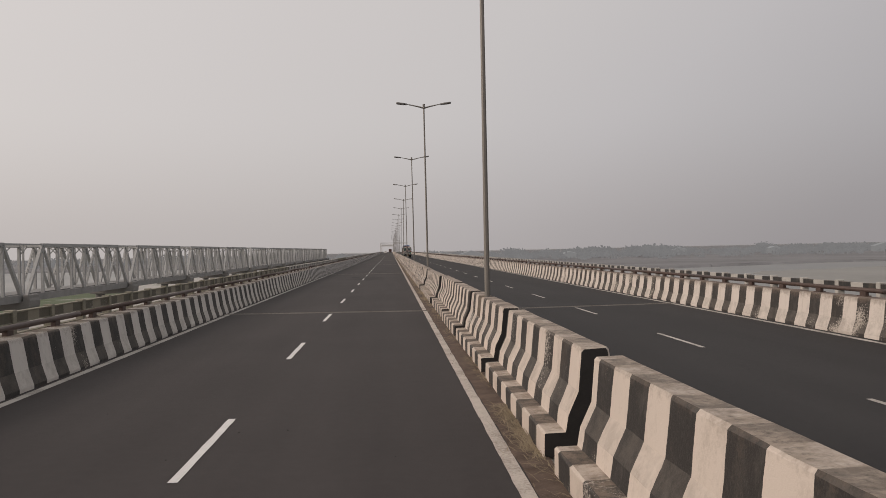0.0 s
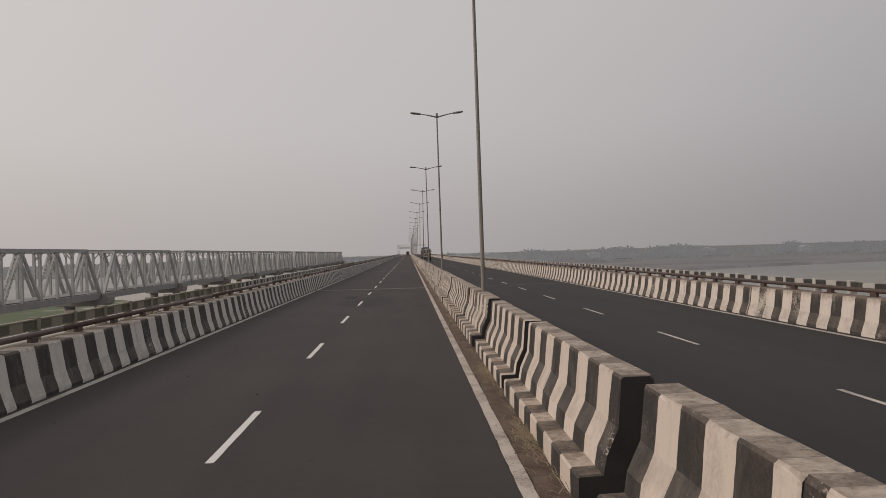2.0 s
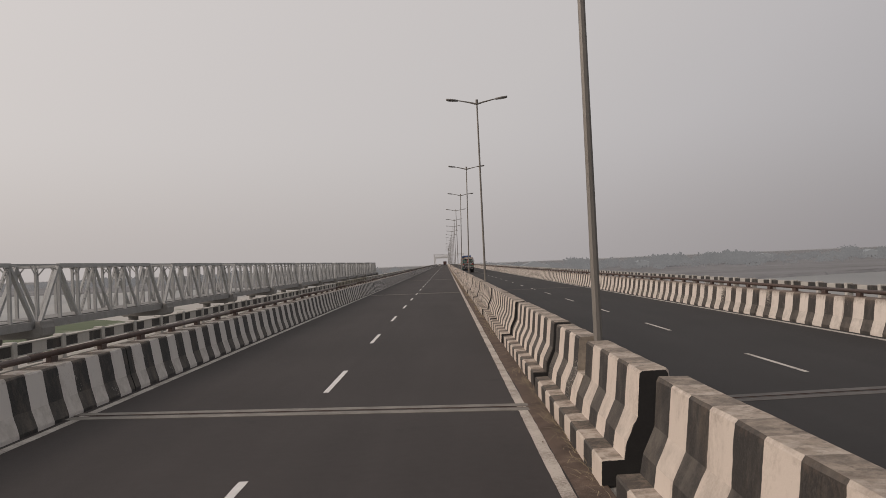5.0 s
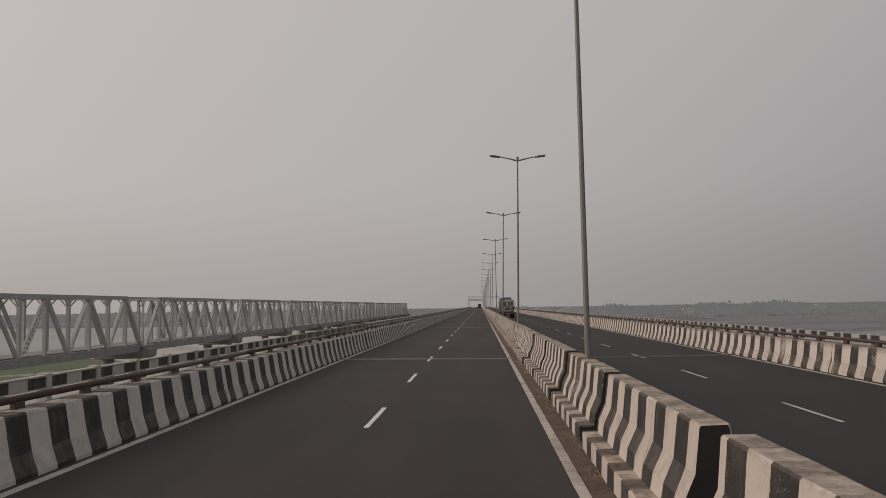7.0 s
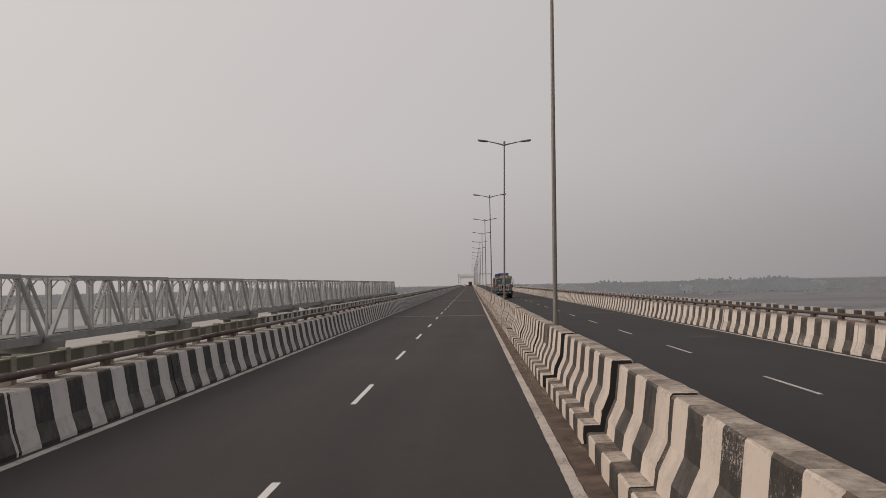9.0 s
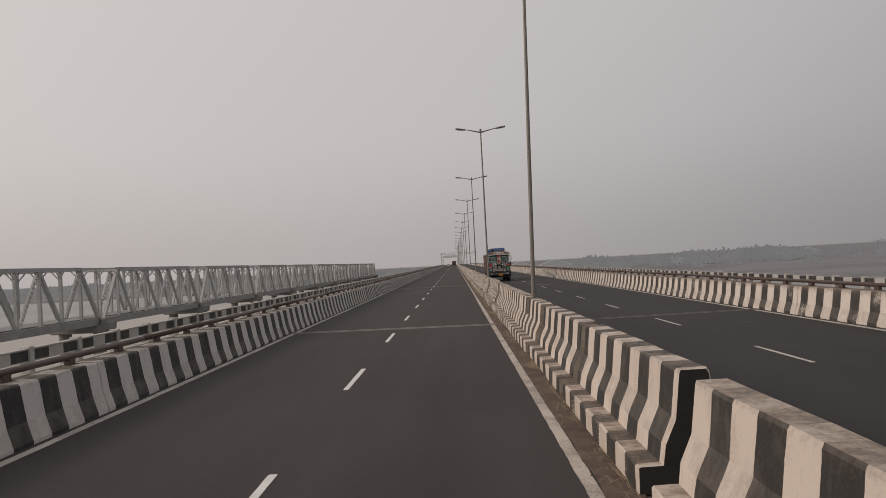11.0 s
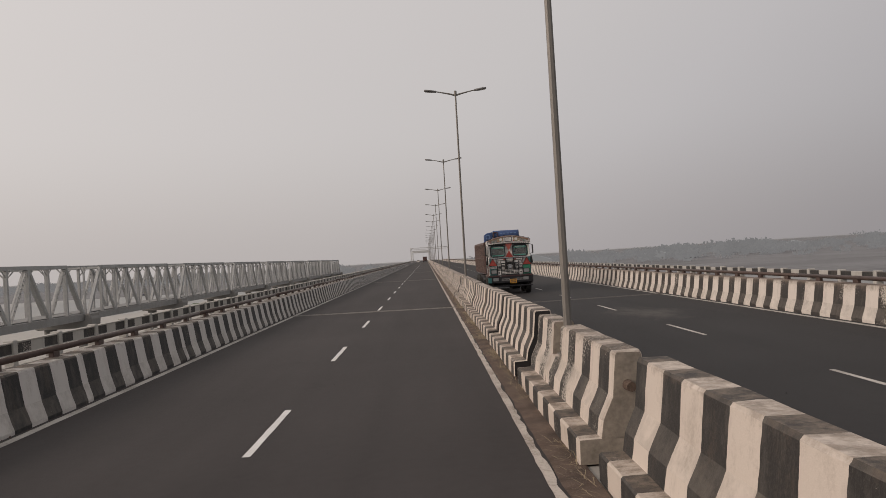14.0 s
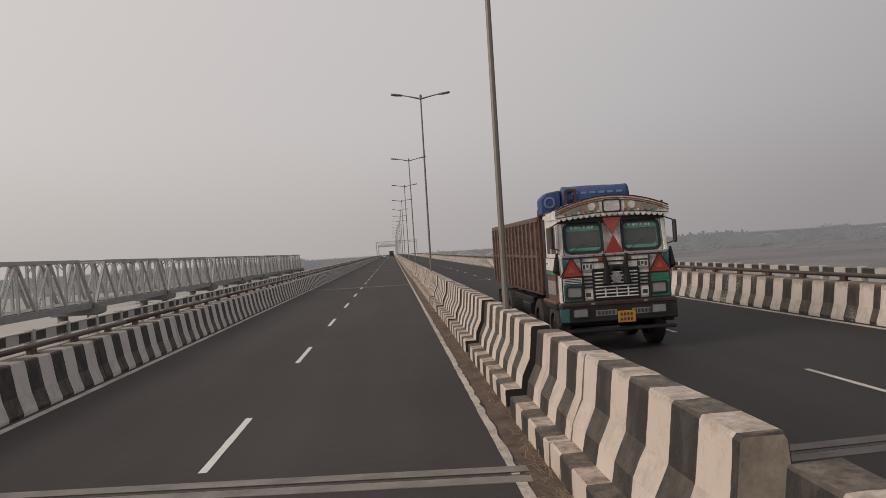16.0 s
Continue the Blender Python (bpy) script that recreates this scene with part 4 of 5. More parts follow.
# ---- lorry on the far carriageway ----
def decor_mat(name, a, b, scale):
    """Hand-painted ornament: curls of one paint on another."""
    m = bpy.data.materials.new(name)
    m.use_nodes = True
    n, l = m.node_tree.nodes, m.node_tree.links
    bs = n["Principled BSDF"]
    vec = n.new("ShaderNodeTexCoord").outputs["Object"]
    w = n.new("ShaderNodeTexWave")
    w.wave_type = "RINGS"
    w.inputs["Scale"].default_value, w.inputs["Distortion"].default_value = scale, 7.0
    w.inputs["Detail"].default_value = 3.0
    l.new(vec, w.inputs["Vector"])
    dirt = noise_node(n, l, vec, 5.0, 5.0)
    col = mix_node(n, l, step_node(n, l, w.outputs["Fac"], 0.45, 0.6), a, b)
    l.new(mix_node(n, l, math_node(n, l, "MULTIPLY", step_node(n, l, dirt, 0.4, 0.75), 0.5), col, (0.13, 0.11, 0.09)), bs.inputs["Base Color"])
    bs.inputs["Roughness"].default_value = 0.5
    return m


m_cabwhite = mat("cab_white_paint", (0.6, 0.58, 0.55), 0.45, var=0.5, scale=7, fine=60, bump=0.05)
m_cabgreen = mat("cab_green_paint", (0.03, 0.19, 0.11), 0.45, var=0.5, scale=5, bump=0.05)
m_cabteal = mat("cab_teal_paint", (0.03, 0.12, 0.12), 0.45, var=0.5, scale=5, bump=0.05)
m_cabred = mat("red_reflector_paint", (0.3, 0.04, 0.028), 0.4, var=0.2, scale=8, bump=0.05)
m_pink = mat("faded_red_paint", (0.33, 0.085, 0.065), 0.45, var=0.2, scale=8, bump=0.0)
m_cabbrown = mat("dented_brown_paint", (0.1, 0.052, 0.038), 0.55, var=0.35, scale=4, bump=0.15)
m_boards = mat("grey_name_board", (0.17, 0.165, 0.16), 0.5, var=0.4, scale=9, bump=0.0)
m_maroon = mat("maroon_bumper_paint", (0.05, 0.022, 0.022), 0.4, var=0.4, scale=6, bump=0.05)
m_bodybrown = mat("rusty_brown_steel", (0.07, 0.034, 0.029), 0.65, var=0.5, scale=2.5, fine=30, bump=0.25)
m_bodyrib = mat("scuffed_rib_paint", (0.1, 0.065, 0.055), 0.6, var=0.8, scale=9, bump=0.2)
m_tarp = mat("blue_tarpaulin", (0.028, 0.06, 0.16), 0.6, var=0.3, scale=3, fine=14, bump=0.5)
m_tarplight = mat("pale_tarpaulin_print", (0.11, 0.18, 0.33), 0.6, var=0.2, scale=6, bump=0.2)
m_black = mat("black_plastic", (0.018, 0.018, 0.018), 0.55, var=0.2, bump=0.05)
m_tyre = mat("dusty_tyre", (0.03, 0.028, 0.026), 0.85, var=0.35, scale=8, bump=0.3)
m_bumper = mat("dark_grey_bumper", (0.02, 0.02, 0.023), 0.5, 0.2, var=0.3, scale=5, bump=0.1)
m_chrome = mat("dull_chrome", (0.5, 0.5, 0.5), 0.25, 0.9, var=0.1, bump=0.0)
m_plate = mat("yellow_plate", (0.45, 0.22, 0.025), 0.5, var=0.12, scale=6, bump=0.0)
m_gold = decor_mat("gold_scrollwork", (0.17, 0.1, 0.03), (0.5, 0.42, 0.3), 17.0)
m_floral = decor_mat("grey_scrollwork", (0.1, 0.1, 0.1), (0.4, 0.38, 0.36), 24.0)
m_ink = mat("sign_ink", (0.05, 0.045, 0.045), 0.6, var=0.2, bump=0.0)
m_interior = mat("dark_cab_interior", (0.06, 0.055, 0.05), 0.9, var=0.3, bump=0.0)
m_curtain = mat("green_curtain", (0.06, 0.33, 0.25), 0.8, var=0.3, scale=9, bump=0.2)
m_cloth = mat("black_tassel_cloth", (0.013, 0.013, 0.013), 0.95, var=0.4, scale=20, bump=0.5)
m_lens = mat("headlamp_lens", (0.3, 0.31, 0.31), 0.12, 0.3, var=0.15, scale=25, bump=0.1)
m_glass = bpy.data.materials.new("windscreen_glass")
m_glass.use_nodes = True
m_glass.node_tree.nodes["Principled BSDF"].inputs["Transmission Weight"].default_value = 1.0
m_glass.node_tree.nodes["Principled BSDF"].inputs["Roughness"].default_value = 0.03
m_glass.node_tree.nodes["Principled BSDF"].inputs["Base Color"].default_value = (0.75, 0.82, 0.8, 1)


def tri_plate(bm, cx, z0, z1, half, y0, y1, up=True):
    pts = [(cx - half, z0), (cx + half, z0), (cx, z1)] if up else [(cx - half, z1), (cx, z0), (cx + half, z1)]
    return prism(bm, pts, y0, y1)


def ring_frame(bm, x0, x1, z0, z1, w, y0, y1, r=0.1):
    """A rounded window frame in the xz plane."""
    def loop(a0, a1, b0, b1, rad):
        pts = []
        for cx, cz, st in ((a1 - rad, b1 - rad, 0), (a0 + rad, b1 - rad, 90), (a0 + rad, b0 + rad, 180), (a1 - rad, b0 + rad, 270)):
            for k in range(5):
                t = radians(st + 22.5 * k)
                pts.append((cx + rad * math.cos(t), cz + rad * math.sin(t)))
        return pts
    o, i = loop(x0, x1, z0, z1, r), loop(x0 + w, x1 - w, z0 + w, z1 - w, r * 0.75)
    rows = [[bm.verts.new((x, y, z)) for x, z in p] for p, y in ((o, y1), (o, y0), (i, y0), (i, y1))]
    n = len(o)
    for a, b in zip(rows, rows[1:] + rows[:1]):
        for k in range(n):
            bm.faces.new((a[k], a[(k + 1) % n], b[(k + 1) % n], b[k]))
    bmesh.ops.recalc_face_normals(bm, faces=bm.faces)
    return bm


def wheel_parts(parent, x, y, r=0.5, w=0.3, hub=None):
    bm = bmesh.new()
    prof = [(-w / 2, r * 0.6), (-w / 2, r * 0.9), (-w / 2 + 0.04, r), (w / 2 - 0.04, r), (w / 2, r * 0.9), (w / 2, r * 0.6)]
    rings = []
    for k in range(28):
        t = math.tau * k / 28
        rings.append([bm.verts.new((a, b * math.cos(t), b * math.sin(t))) for a, b in prof])
    for k in range(28):
        p, q = rings[k], rings[(k + 1) % 28]
        for i in range(len(prof)):
            bm.faces.new((p[i], q[i], q[(i + 1) % len(prof)], p[(i + 1) % len(prof)]))
    bmesh.ops.recalc_face_normals(bm, faces=bm.faces)
    wh = part("wheel", tube(bmesh.new(), (-w * 0.4, 0, 0), (w * 0.4, 0, 0), r * 0.22, n=12), m_bumper, parent, at=(x, y, r))
    part("tyre", bm, m_tyre, wh)
    part("rim", tube(bmesh.new(), (-w * 0.3, 0, 0), (w * 0.3, 0, 0), r * 0.62, n=20), hub or m_cabbrown, wh)
    return wh


lorry = thing("lorry", "hand-painted goods lorry with brown steel tipper body and blue tarpaulin", "truck", at=(4.71, 231.8, 0.0))
# chassis and running gear
part("chassis", bbox(-0.45, 0.45, 0.3, 9.9, 0.72, 1.0, 0.02), m_black, lorry)
for wx in (-1.03, 1.03):
    for wy in (0.95, 2.75, 6.9, 8.3):
        wheel_parts(lorry, wx, wy, 0.5, 0.3 if wy < 3 else 0.52)
for wy in (0.95, 2.75, 6.9, 8.3):
    part("axle", tube(bmesh.new(), (-1.0, wy, 0.5), (1.0, wy, 0.5), 0.08, n=8), m_black, lorry)
part("fuel_tank", tube(bmesh.new(), (-0.85, 4.0, 0.72), (-0.85, 5.2, 0.72), 0.3, n=16), m_bumper, lorry, "dark cylindrical fuel tank")
part("mud_flap", bbox(-1.25, -0.75, 9.3, 9.33, 0.25, 0.95, 0.01), m_black, lorry)
part("mud_flap", bbox(0.75, 1.25, 9.3, 9.33, 0.25, 0.95, 0.01), m_black, lorry)

# cab shell: rounded roof, open front for the two screens
bm = bmesh.new()
side = [(0.0, 0.98), (0.0, 1.98), (0.12, 2.05), (0.2, 2.75), (0.32, 2.92), (1.7, 2.95), (1.74, 2.9), (1.74, 0.98)]
rows = []
for x in (-1.14, -1.12, 1.12, 1.14):
    k = 0.03 if abs(x) > 1.13 else 0.0
    rows.append([bm.verts.new((x, y + (k if y < 0.5 else -k), z - (k if z > 1.5 else -k))) for y, z in side])
bm.faces.new(rows[0]), bm.faces.new(rows[-1][::-1])
for a, b in zip(rows, rows[1:]):
    for k in range(len(side)):
        bm.faces.new((a[k], a[(k + 1) % len(side)], b[(k + 1) % len(side)], b[k]))
bmesh.ops.recalc_face_normals(bm, faces=bm.faces)
cab = part("cab", bm, m_cabwhite, lorry, "off-white painted cab with bright ornament")
# lean of the screens
SL = 0.08 / 0.7


def lean(z):
    return 0.12 + (z - 2.05) * SL


def leaning(bm, z_ref=2.05):
    for v in bm.verts:
        v.co.y += (v.co.z - z_ref) * SL
    return bm


for sx in (-1, 1):
    x0, x1 = sorted((sx * 0.2, sx * 1.02))
    part("dark_interior", leaning(bbox(x0 + 0.02, x1 - 0.02, 0.105, 0.115, 2.08, 2.68, 0.003)), m_interior, cab)
    scr = part("windscreen", leaning(bbox(x0 + 0.03, x1 - 0.03, 0.065, 0.073, 2.08, 2.68, 0.002)), m_glass, cab)
    scr.visible_shadow = False
    part("rubber_seal", leaning(ring_frame(bmesh.new(), x0 - 0.01, x1 + 0.01, 2.05, 2.71, 0.058, 0.05, 0.12, 0.14)), m_black, cab)
    part("sun_band", leaning(bbox(x0 + 0.06, x1 - 0.06, 0.09, 0.1, 2.53, 2.67, 0.003)), m_curtain, cab, "green fringed sun band")
    for k in range(6):
        wx = x0 + 0.16 + 0.088 * k
        part("sign_bar", leaning(bbox(wx, wx + (0.05, 0.07, 0.04)[k % 3], 0.083, 0.089, 2.575, 2.625, 0.001)), m_cabwhite, cab)
    part("sill_cloth", leaning(bbox(x0 + 0.06, x1 - 0.06, 0.09, 0.1, 2.09, 2.175, 0.003)), m_curtain, cab, "green cloth on the dashboard")
    part("wiper", beam(bmesh.new(), (x0 + 0.1, 0.045, 2.07), (x0 + 0.45, 0.06, 2.32), 0.015, 0.02), m_black, cab)
    # teal corner posts and mirrors
    part("corner_post", bevelled(beam(bmesh.new(), (sx * 1.1, 0.03, 2.02), (sx * 1.08, 0.13, 2.76), 0.07, 0.08), 0.01), m_cabwhite, cab)
    part("screen_surround", leaning(ring_frame(bmesh.new(), x0 - 0.05, x1 + 0.05, 2.02, 2.745, 0.055, 0.065, 0.12, 0.13)), m_cabwhite, cab)
    part("inner_frame", leaning(ring_frame(bmesh.new(), x0 + 0.033, x1 - 0.033, 2.09, 2.67, 0.03, 0.06, 0.1, 0.085)), m_cabteal, cab, "teal inner window frame")
    part("panel_seam", bbox(sx * 0.71 - 0.008, sx * 0.71 + 0.008, -0.03, 0.0, 1.08, 1.97, 0.003), m_black, cab)
    part("panel_seam", bbox(sx * 0.47 - 0.006, sx * 0.47 + 0.006, -0.02, 0.0, 1.08, 1.86, 0.003), m_black, cab)
    part("lamp_trim", ring_frame(bmesh.new(), sx * 0.91 - 0.235, sx * 0.91 + 0.235, 1.07, 1.6, 0.02, -0.032, 0.0, 0.03), m_black, cab)
    part("edge_trim", bbox(sx * 1.125 - 0.02, sx * 1.125 + 0.02, -0.03, 0.02, 1.06, 2.02, 0.006), m_cabwhite if sx < 0 else m_cabteal, cab)
    mir = part("mirror", bbox(-0.035, 0.035, -0.06, 0.06, -0.24, 0.24, 0.025), m_black, cab, at=(sx * 1.3, -0.02, 2.42))
    part("mirror_arm", tube(bmesh.new(), (-sx * 0.2, 0.12, 0.32), (0, 0, 0.22), 0.014, n=6), m_black, mir)
    part("mirror_arm", tube(bmesh.new(), (-sx * 0.2, 0.12, -0.28), (0, 0, -0.2), 0.014, n=6), m_black, mir)
    part("tassel", tube(bmesh.new(), (sx * 1.23, 0.02, 1.72), (sx * 1.2, 0.04, 2.1), 0.06, 0.025, 8), m_cloth, cab, "black hanging cloth tassel")
    # triangle reflectors and lamp clusters
    part("reflector_plate", tri_plate(bmesh.new(), sx * 0.93, 1.6, 1.98, 0.23, -0.05, -0.025), m_cabred, cab, "red triangle plate")
    part("reflector_mark", tri_plate(bmesh.new(), sx * 0.93, 1.68, 1.8, 0.07, -0.058, -0.05), m_pink, cab)
    part("lamp_panel", bbox(sx * 0.91 - 0.22, sx * 0.91 + 0.22, -0.022, 0.0, 1.08, 1.58, 0.01), m_cabgreen if sx > 0 else m_cabteal, cab)
    part("vent_panel", bbox(sx * 0.91 - 0.19, sx * 0.91 + 0.19, -0.03, -0.02, 1.43, 1.56, 0.006), m_cabgreen if sx > 0 else m_cabwhite, cab)
    for k in range(4):
        part("vent_slat", bbox(sx * 0.58 - 0.13, sx * 0.58 + 0.13, -0.035, -0.01, 1.34 + 0.075 * k, 1.375 + 0.075 * k, 0.004), m_bumper, cab)
        if sx < 0:
            part("vent_slat", bbox(-1.09, -0.74, -0.038, -0.026, 1.435 + 0.033 * k, 1.45 + 0.033 * k, 0.003), m_bumper, cab)
    hl = part("headlamp", ring_frame(bmesh.new(), sx * 0.89 - 0.18, sx * 0.89 + 0.18, 1.14, 1.4, 0.035, -0.05, -0.02, 0.04), m_black, cab)
    part("headlamp_lens", bbox(sx * 0.89 - 0.145, sx * 0.89 + 0.145, -0.035, -0.02, 1.17, 1.37, 0.006), m_lens, hl)
    # side window and door
    part("door", bbox(sx * 1.14 - 0.015, sx * 1.14 + 0.015, 0.35, 1.45, 1.05, 2.0, 0.01), m_cabbrown, cab, "brown and cream painted cab door")
    part("side_window", bbox(sx * 1.135 - 0.015, sx * 1.135 + 0.015, 0.4, 1.3, 2.08, 2.66, 0.02), m_interior, cab)
    part("window_bar", bbox(sx * 1.15 - 0.01, sx * 1.15 + 0.01, 0.84, 0.88, 2.08, 2.66, 0.004), m_cabwhite, cab)
    part("door_handle", bbox(sx * 1.165 - 0.015, sx * 1.165 + 0.015, 1.2, 1.36, 1.85, 1.88, 0.006), m_chrome, cab)
    part("mudguard", bbox(sx * 1.1 - 0.14, sx * 1.1 + 0.14, 0.3, 1.65, 1.0, 1.08, 0.02), m_cabbrown, cab)
    part("step", bbox(sx * 1.1 - 0.1, sx * 1.1 + 0.1, 0.05, 0.28, 0.55, 0.62, 0.01), m_bumper, cab)
    part("roof_stub", tube(bmesh.new(), (sx * 1.12, 0.15, 2.85), (sx * 1.12, 0.15, 3.08), 0.025, n=6), m_black, cab)
    # small painted words, shown as bars
    for k in range(3):
        part("sign_bar", bbox(sx * 0.58 - 0.1 + 0.07 * k, sx * 0.58 - 0.05 + 0.07 * k, -0.014, -0.004, 1.74 + 0.02 * (k % 2), 1.83, 0.002), m_ink, cab)

    # painted flowers in white cells on both sides of the grille, and small lamps along the waist
    part("painted_cell", bbox(sx * 0.58 - 0.12, sx * 0.58 + 0.12, -0.013, -0.003, 1.74, 1.84, 0.003), m_cabwhite, cab)
    part("waist_lamp", tube(bmesh.new(), (sx * 0.78, -0.05, 1.93), (sx * 0.78, -0.01, 1.93), 0.03, n=10), m_lens, cab)
    part("corner_panel", bbox(sx * 1.07 - 0.05, sx * 1.07 + 0.05, -0.024, 0.0, 1.62, 1.97, 0.006), m_cabteal, cab, "teal strip beside the red triangle")
    part("quarter_frame", ring_frame(bmesh.new(), sx * 1.115 - 0.03, sx * 1.115 + 0.03, 2.06, 2.7, 0.02, 0.1, 0.3, 0.02), m_chrome, cab, "dull metal corner frame")

# centre triangles
part("reflector_plate", tri_plate(leaning(bmesh.new()), 0.0, 2.4, 2.78, 0.2, 0.03, 0.06, up=False), m_pink, cab, "red downward triangle between the screens")
part("reflector_plate", tri_plate(bmesh.new(), 0.0, 2.03, 2.42, 0.2, -0.005, 0.03), m_cabred, cab, "red upright triangle between the screens")
part("waist_strip", bbox(-1.12, 1.12, -0.02, 0.03, 1.98, 2.04, 0.012), m_chrome, cab, "dull metal strip")
part("waist_strip", bbox(-0.7, 0.7, -0.025, 0.0, 1.86, 1.885, 0.004), m_black, cab)
part("waist_strip", bbox(-1.1, 1.1, -0.026, 0.03, 1.965, 1.98, 0.004), m_black, cab)
# grille
gr = part("grille", bbox(-0.46, 0.46, -0.012, 0.0, 1.1, 1.7, 0.006), m_black, cab)
for k in range(8):
    part("slat", bbox(-0.45, 0.45, -0.045, -0.01, 1.12 + 0.072 * k, 1.148 + 0.072 * k, 0.008), m_cabwhite, gr)
for k in range(3):
    part("grille_bar", bbox(-0.24 + 0.24 * k - 0.012, -0.24 + 0.24 * k + 0.012, -0.05, -0.01, 1.12, 1.32, 0.005), m_cabwhite, gr)
# painted ornament, trims and dents on the front
for sx in (-1, 1):
    part("painted_patch", bbox(sx * 0.58 - 0.15, sx * 0.58 + 0.15, -0.012, -0.002, 1.66, 1.72, 0.003), m_floral, cab, "grey painted scrolls")
    part("painted_patch", bbox(sx * 1.03 - 0.06, sx * 1.03 + 0.06, -0.016, -0.002, 1.62, 1.95, 0.003), m_floral, cab, "grey painted scrolls")
    part("painted_patch", leaning(bbox(sx * 1.065 - 0.022, sx * 1.065 + 0.022, 0.02, 0.06, 2.1, 2.66, 0.006)), m_cabgreen if sx > 0 else m_cabteal, cab, "green corner stripe")
    part("painted_patch", bbox(sx * 0.3 - 0.05, sx * 0.3 + 0.05, -0.014, -0.002, 1.89, 1.95, 0.003), m_cabred, cab, "small red painted mark")
    part("front_trim", bbox(sx * 0.715 - 0.012, sx * 0.715 + 0.012, -0.04, -0.01, 1.06, 1.97, 0.004), m_black, cab)
    part("front_trim", bbox(sx * 0.92 - 0.22, sx * 0.92 + 0.22, -0.034, -0.01, 1.59, 1.612, 0.004), m_black, cab)
    part("front_trim", beam(bmesh.new(), (sx * 0.93 - 0.24, -0.052, 1.59), (sx * 0.93, -0.052, 2.0), 0.02, 0.018), m_black, cab)
    part("front_trim", beam(bmesh.new(), (sx * 0.93 + 0.24, -0.052, 1.59), (sx * 0.93, -0.052, 2.0), 0.02, 0.018), m_black, cab)
    part("door_stripe", bbox(sx * 1.16 - 0.008, sx * 1.16 + 0.008, 0.36, 1.44, 1.72, 1.98, 0.003), m_cabwhite, cab, "cream band on the door")
    part("door_stripe", bbox(sx * 1.165 - 0.008, sx * 1.165 + 0.008, 0.36, 1.44, 1.63, 1.7, 0.003), m_cabgreen, cab, "green band on the door")
    part("door_stripe", bbox(sx * 1.165 - 0.008, sx * 1.165 + 0.008, 0.5, 1.3, 1.2, 1.5, 0.003), m_floral, cab, "painted panel on the door")
    part("rear_panel", bbox(sx * 1.15 - 0.012, sx * 1.15 + 0.012, 1.47, 1.72, 1.05, 2.85, 0.006), m_bumper, cab, "dark panel behind the door")
part("grille_surround", ring_frame(bmesh.new(), -0.5, 0.5, 1.07, 1.73, 0.03, -0.03, 0.0, 0.05), m_black, cab)
part("screen_divider", leaning(bbox(-0.215, -0.2, 0.03, 0.07, 2.05, 2.72, 0.003)), m_black, cab)
part("screen_divider", leaning(bbox(0.2, 0.215, 0.03, 0.07, 2.05, 2.72, 0.003)), m_black, cab)
# solid black strip standing in for the visor's shade
part("visor_shadow_gap", bbox(-1.12, 1.12, 0.07, 0.2, 2.705, 2.8, 0.004), m_black, cab, "black strip in place of the shade under the visor")
for k in range(7):
    x = -0.66 + 0.22 * k
    part("front_stud", tube(bmesh.new(), (x, -0.034, 2.01), (x, -0.018, 2.01), 0.02, n=8), m_cabred if k % 2 else m_chrome, cab)
for sx in (-1, 1):
    part("hanging_cloth", bevelled(prism(bmesh.new(), [(sx * 1.16, 1.62), (sx * 1.3, 1.7), (sx * 1.24, 2.02), (sx * 1.17, 2.04)], 0.02, 0.09), 0.008), m_cloth, cab, "black cloth hung from the mirror")
    part("grab_rail", tube(bmesh.new(), (sx * 1.19, 0.28, 1.25), (sx * 1.19, 0.28, 1.95), 0.014, n=6), m_black, cab)
    part("lamp_rim", ring_frame(bmesh.new(), sx * 0.82 - 0.17, sx * 0.82 + 0.17, 0.74, 0.95, 0.02, -0.17, -0.14, 0.03), m_black, cab)
    part("wheel_arch", bbox(sx * 1.16 - 0.05, sx * 1.16 + 0.05, 0.4, 1.6, 0.9, 1.0, 0.02), m_black, cab)
part("lower_sill", bbox(-1.12, 1.12, -0.03, 0.02, 1.055, 1.085, 0.006), m_black, cab)
part("badge", bbox(-0.22, 0.22, -0.055, -0.03, 1.72, 1.8, 0.01), m_ink, cab, "dark plain badge bar")
part("badge", tube(bmesh.new(), (0, -0.06, 1.53), (0, -0.03, 1.53), 0.11, n=18), m_chrome, cab, "round metal badge")
for sx in (-1, 1):
    bm = bmesh.new()
    tube(bm, (sx * 0.24, -0.03, 2.02), (sx * 0.2, -0.07, 1.8), 0.03, 0.05, 8)
    tube(bm, (sx * 0.2, -0.07, 1.8), (sx * 0.22, -0.08, 1.4), 0.05, 0.085, 8)
    tube(bm, (sx * 0.2, -0.08, 1.62), (sx * 0.03, -0.08, 1.78), 0.045, 0.03, 8)
    part("tassel", bm, m_cloth, cab, "black braided tassel hanging over the grille")
    part("sign_bar", bbox(sx * 0.6 - 0.05, sx * 0.6 + 0.05, -0.02, -0.004, 1.16, 1.24, 0.003), m_ink, cab)
    part("lamp_cell", bbox(sx * 0.6 - 0.13, sx * 0.6 + 0.13, -0.014, 0.0, 1.1, 1.3, 0.008), m_cabwhite, cab)

# arched sun visor with scalloped lip
bm = bmesh.new()
def rise(x):
    """The lower edge of the visor arches a little too."""
    return 0.08 * (1 - (x / 1.2) ** 2)


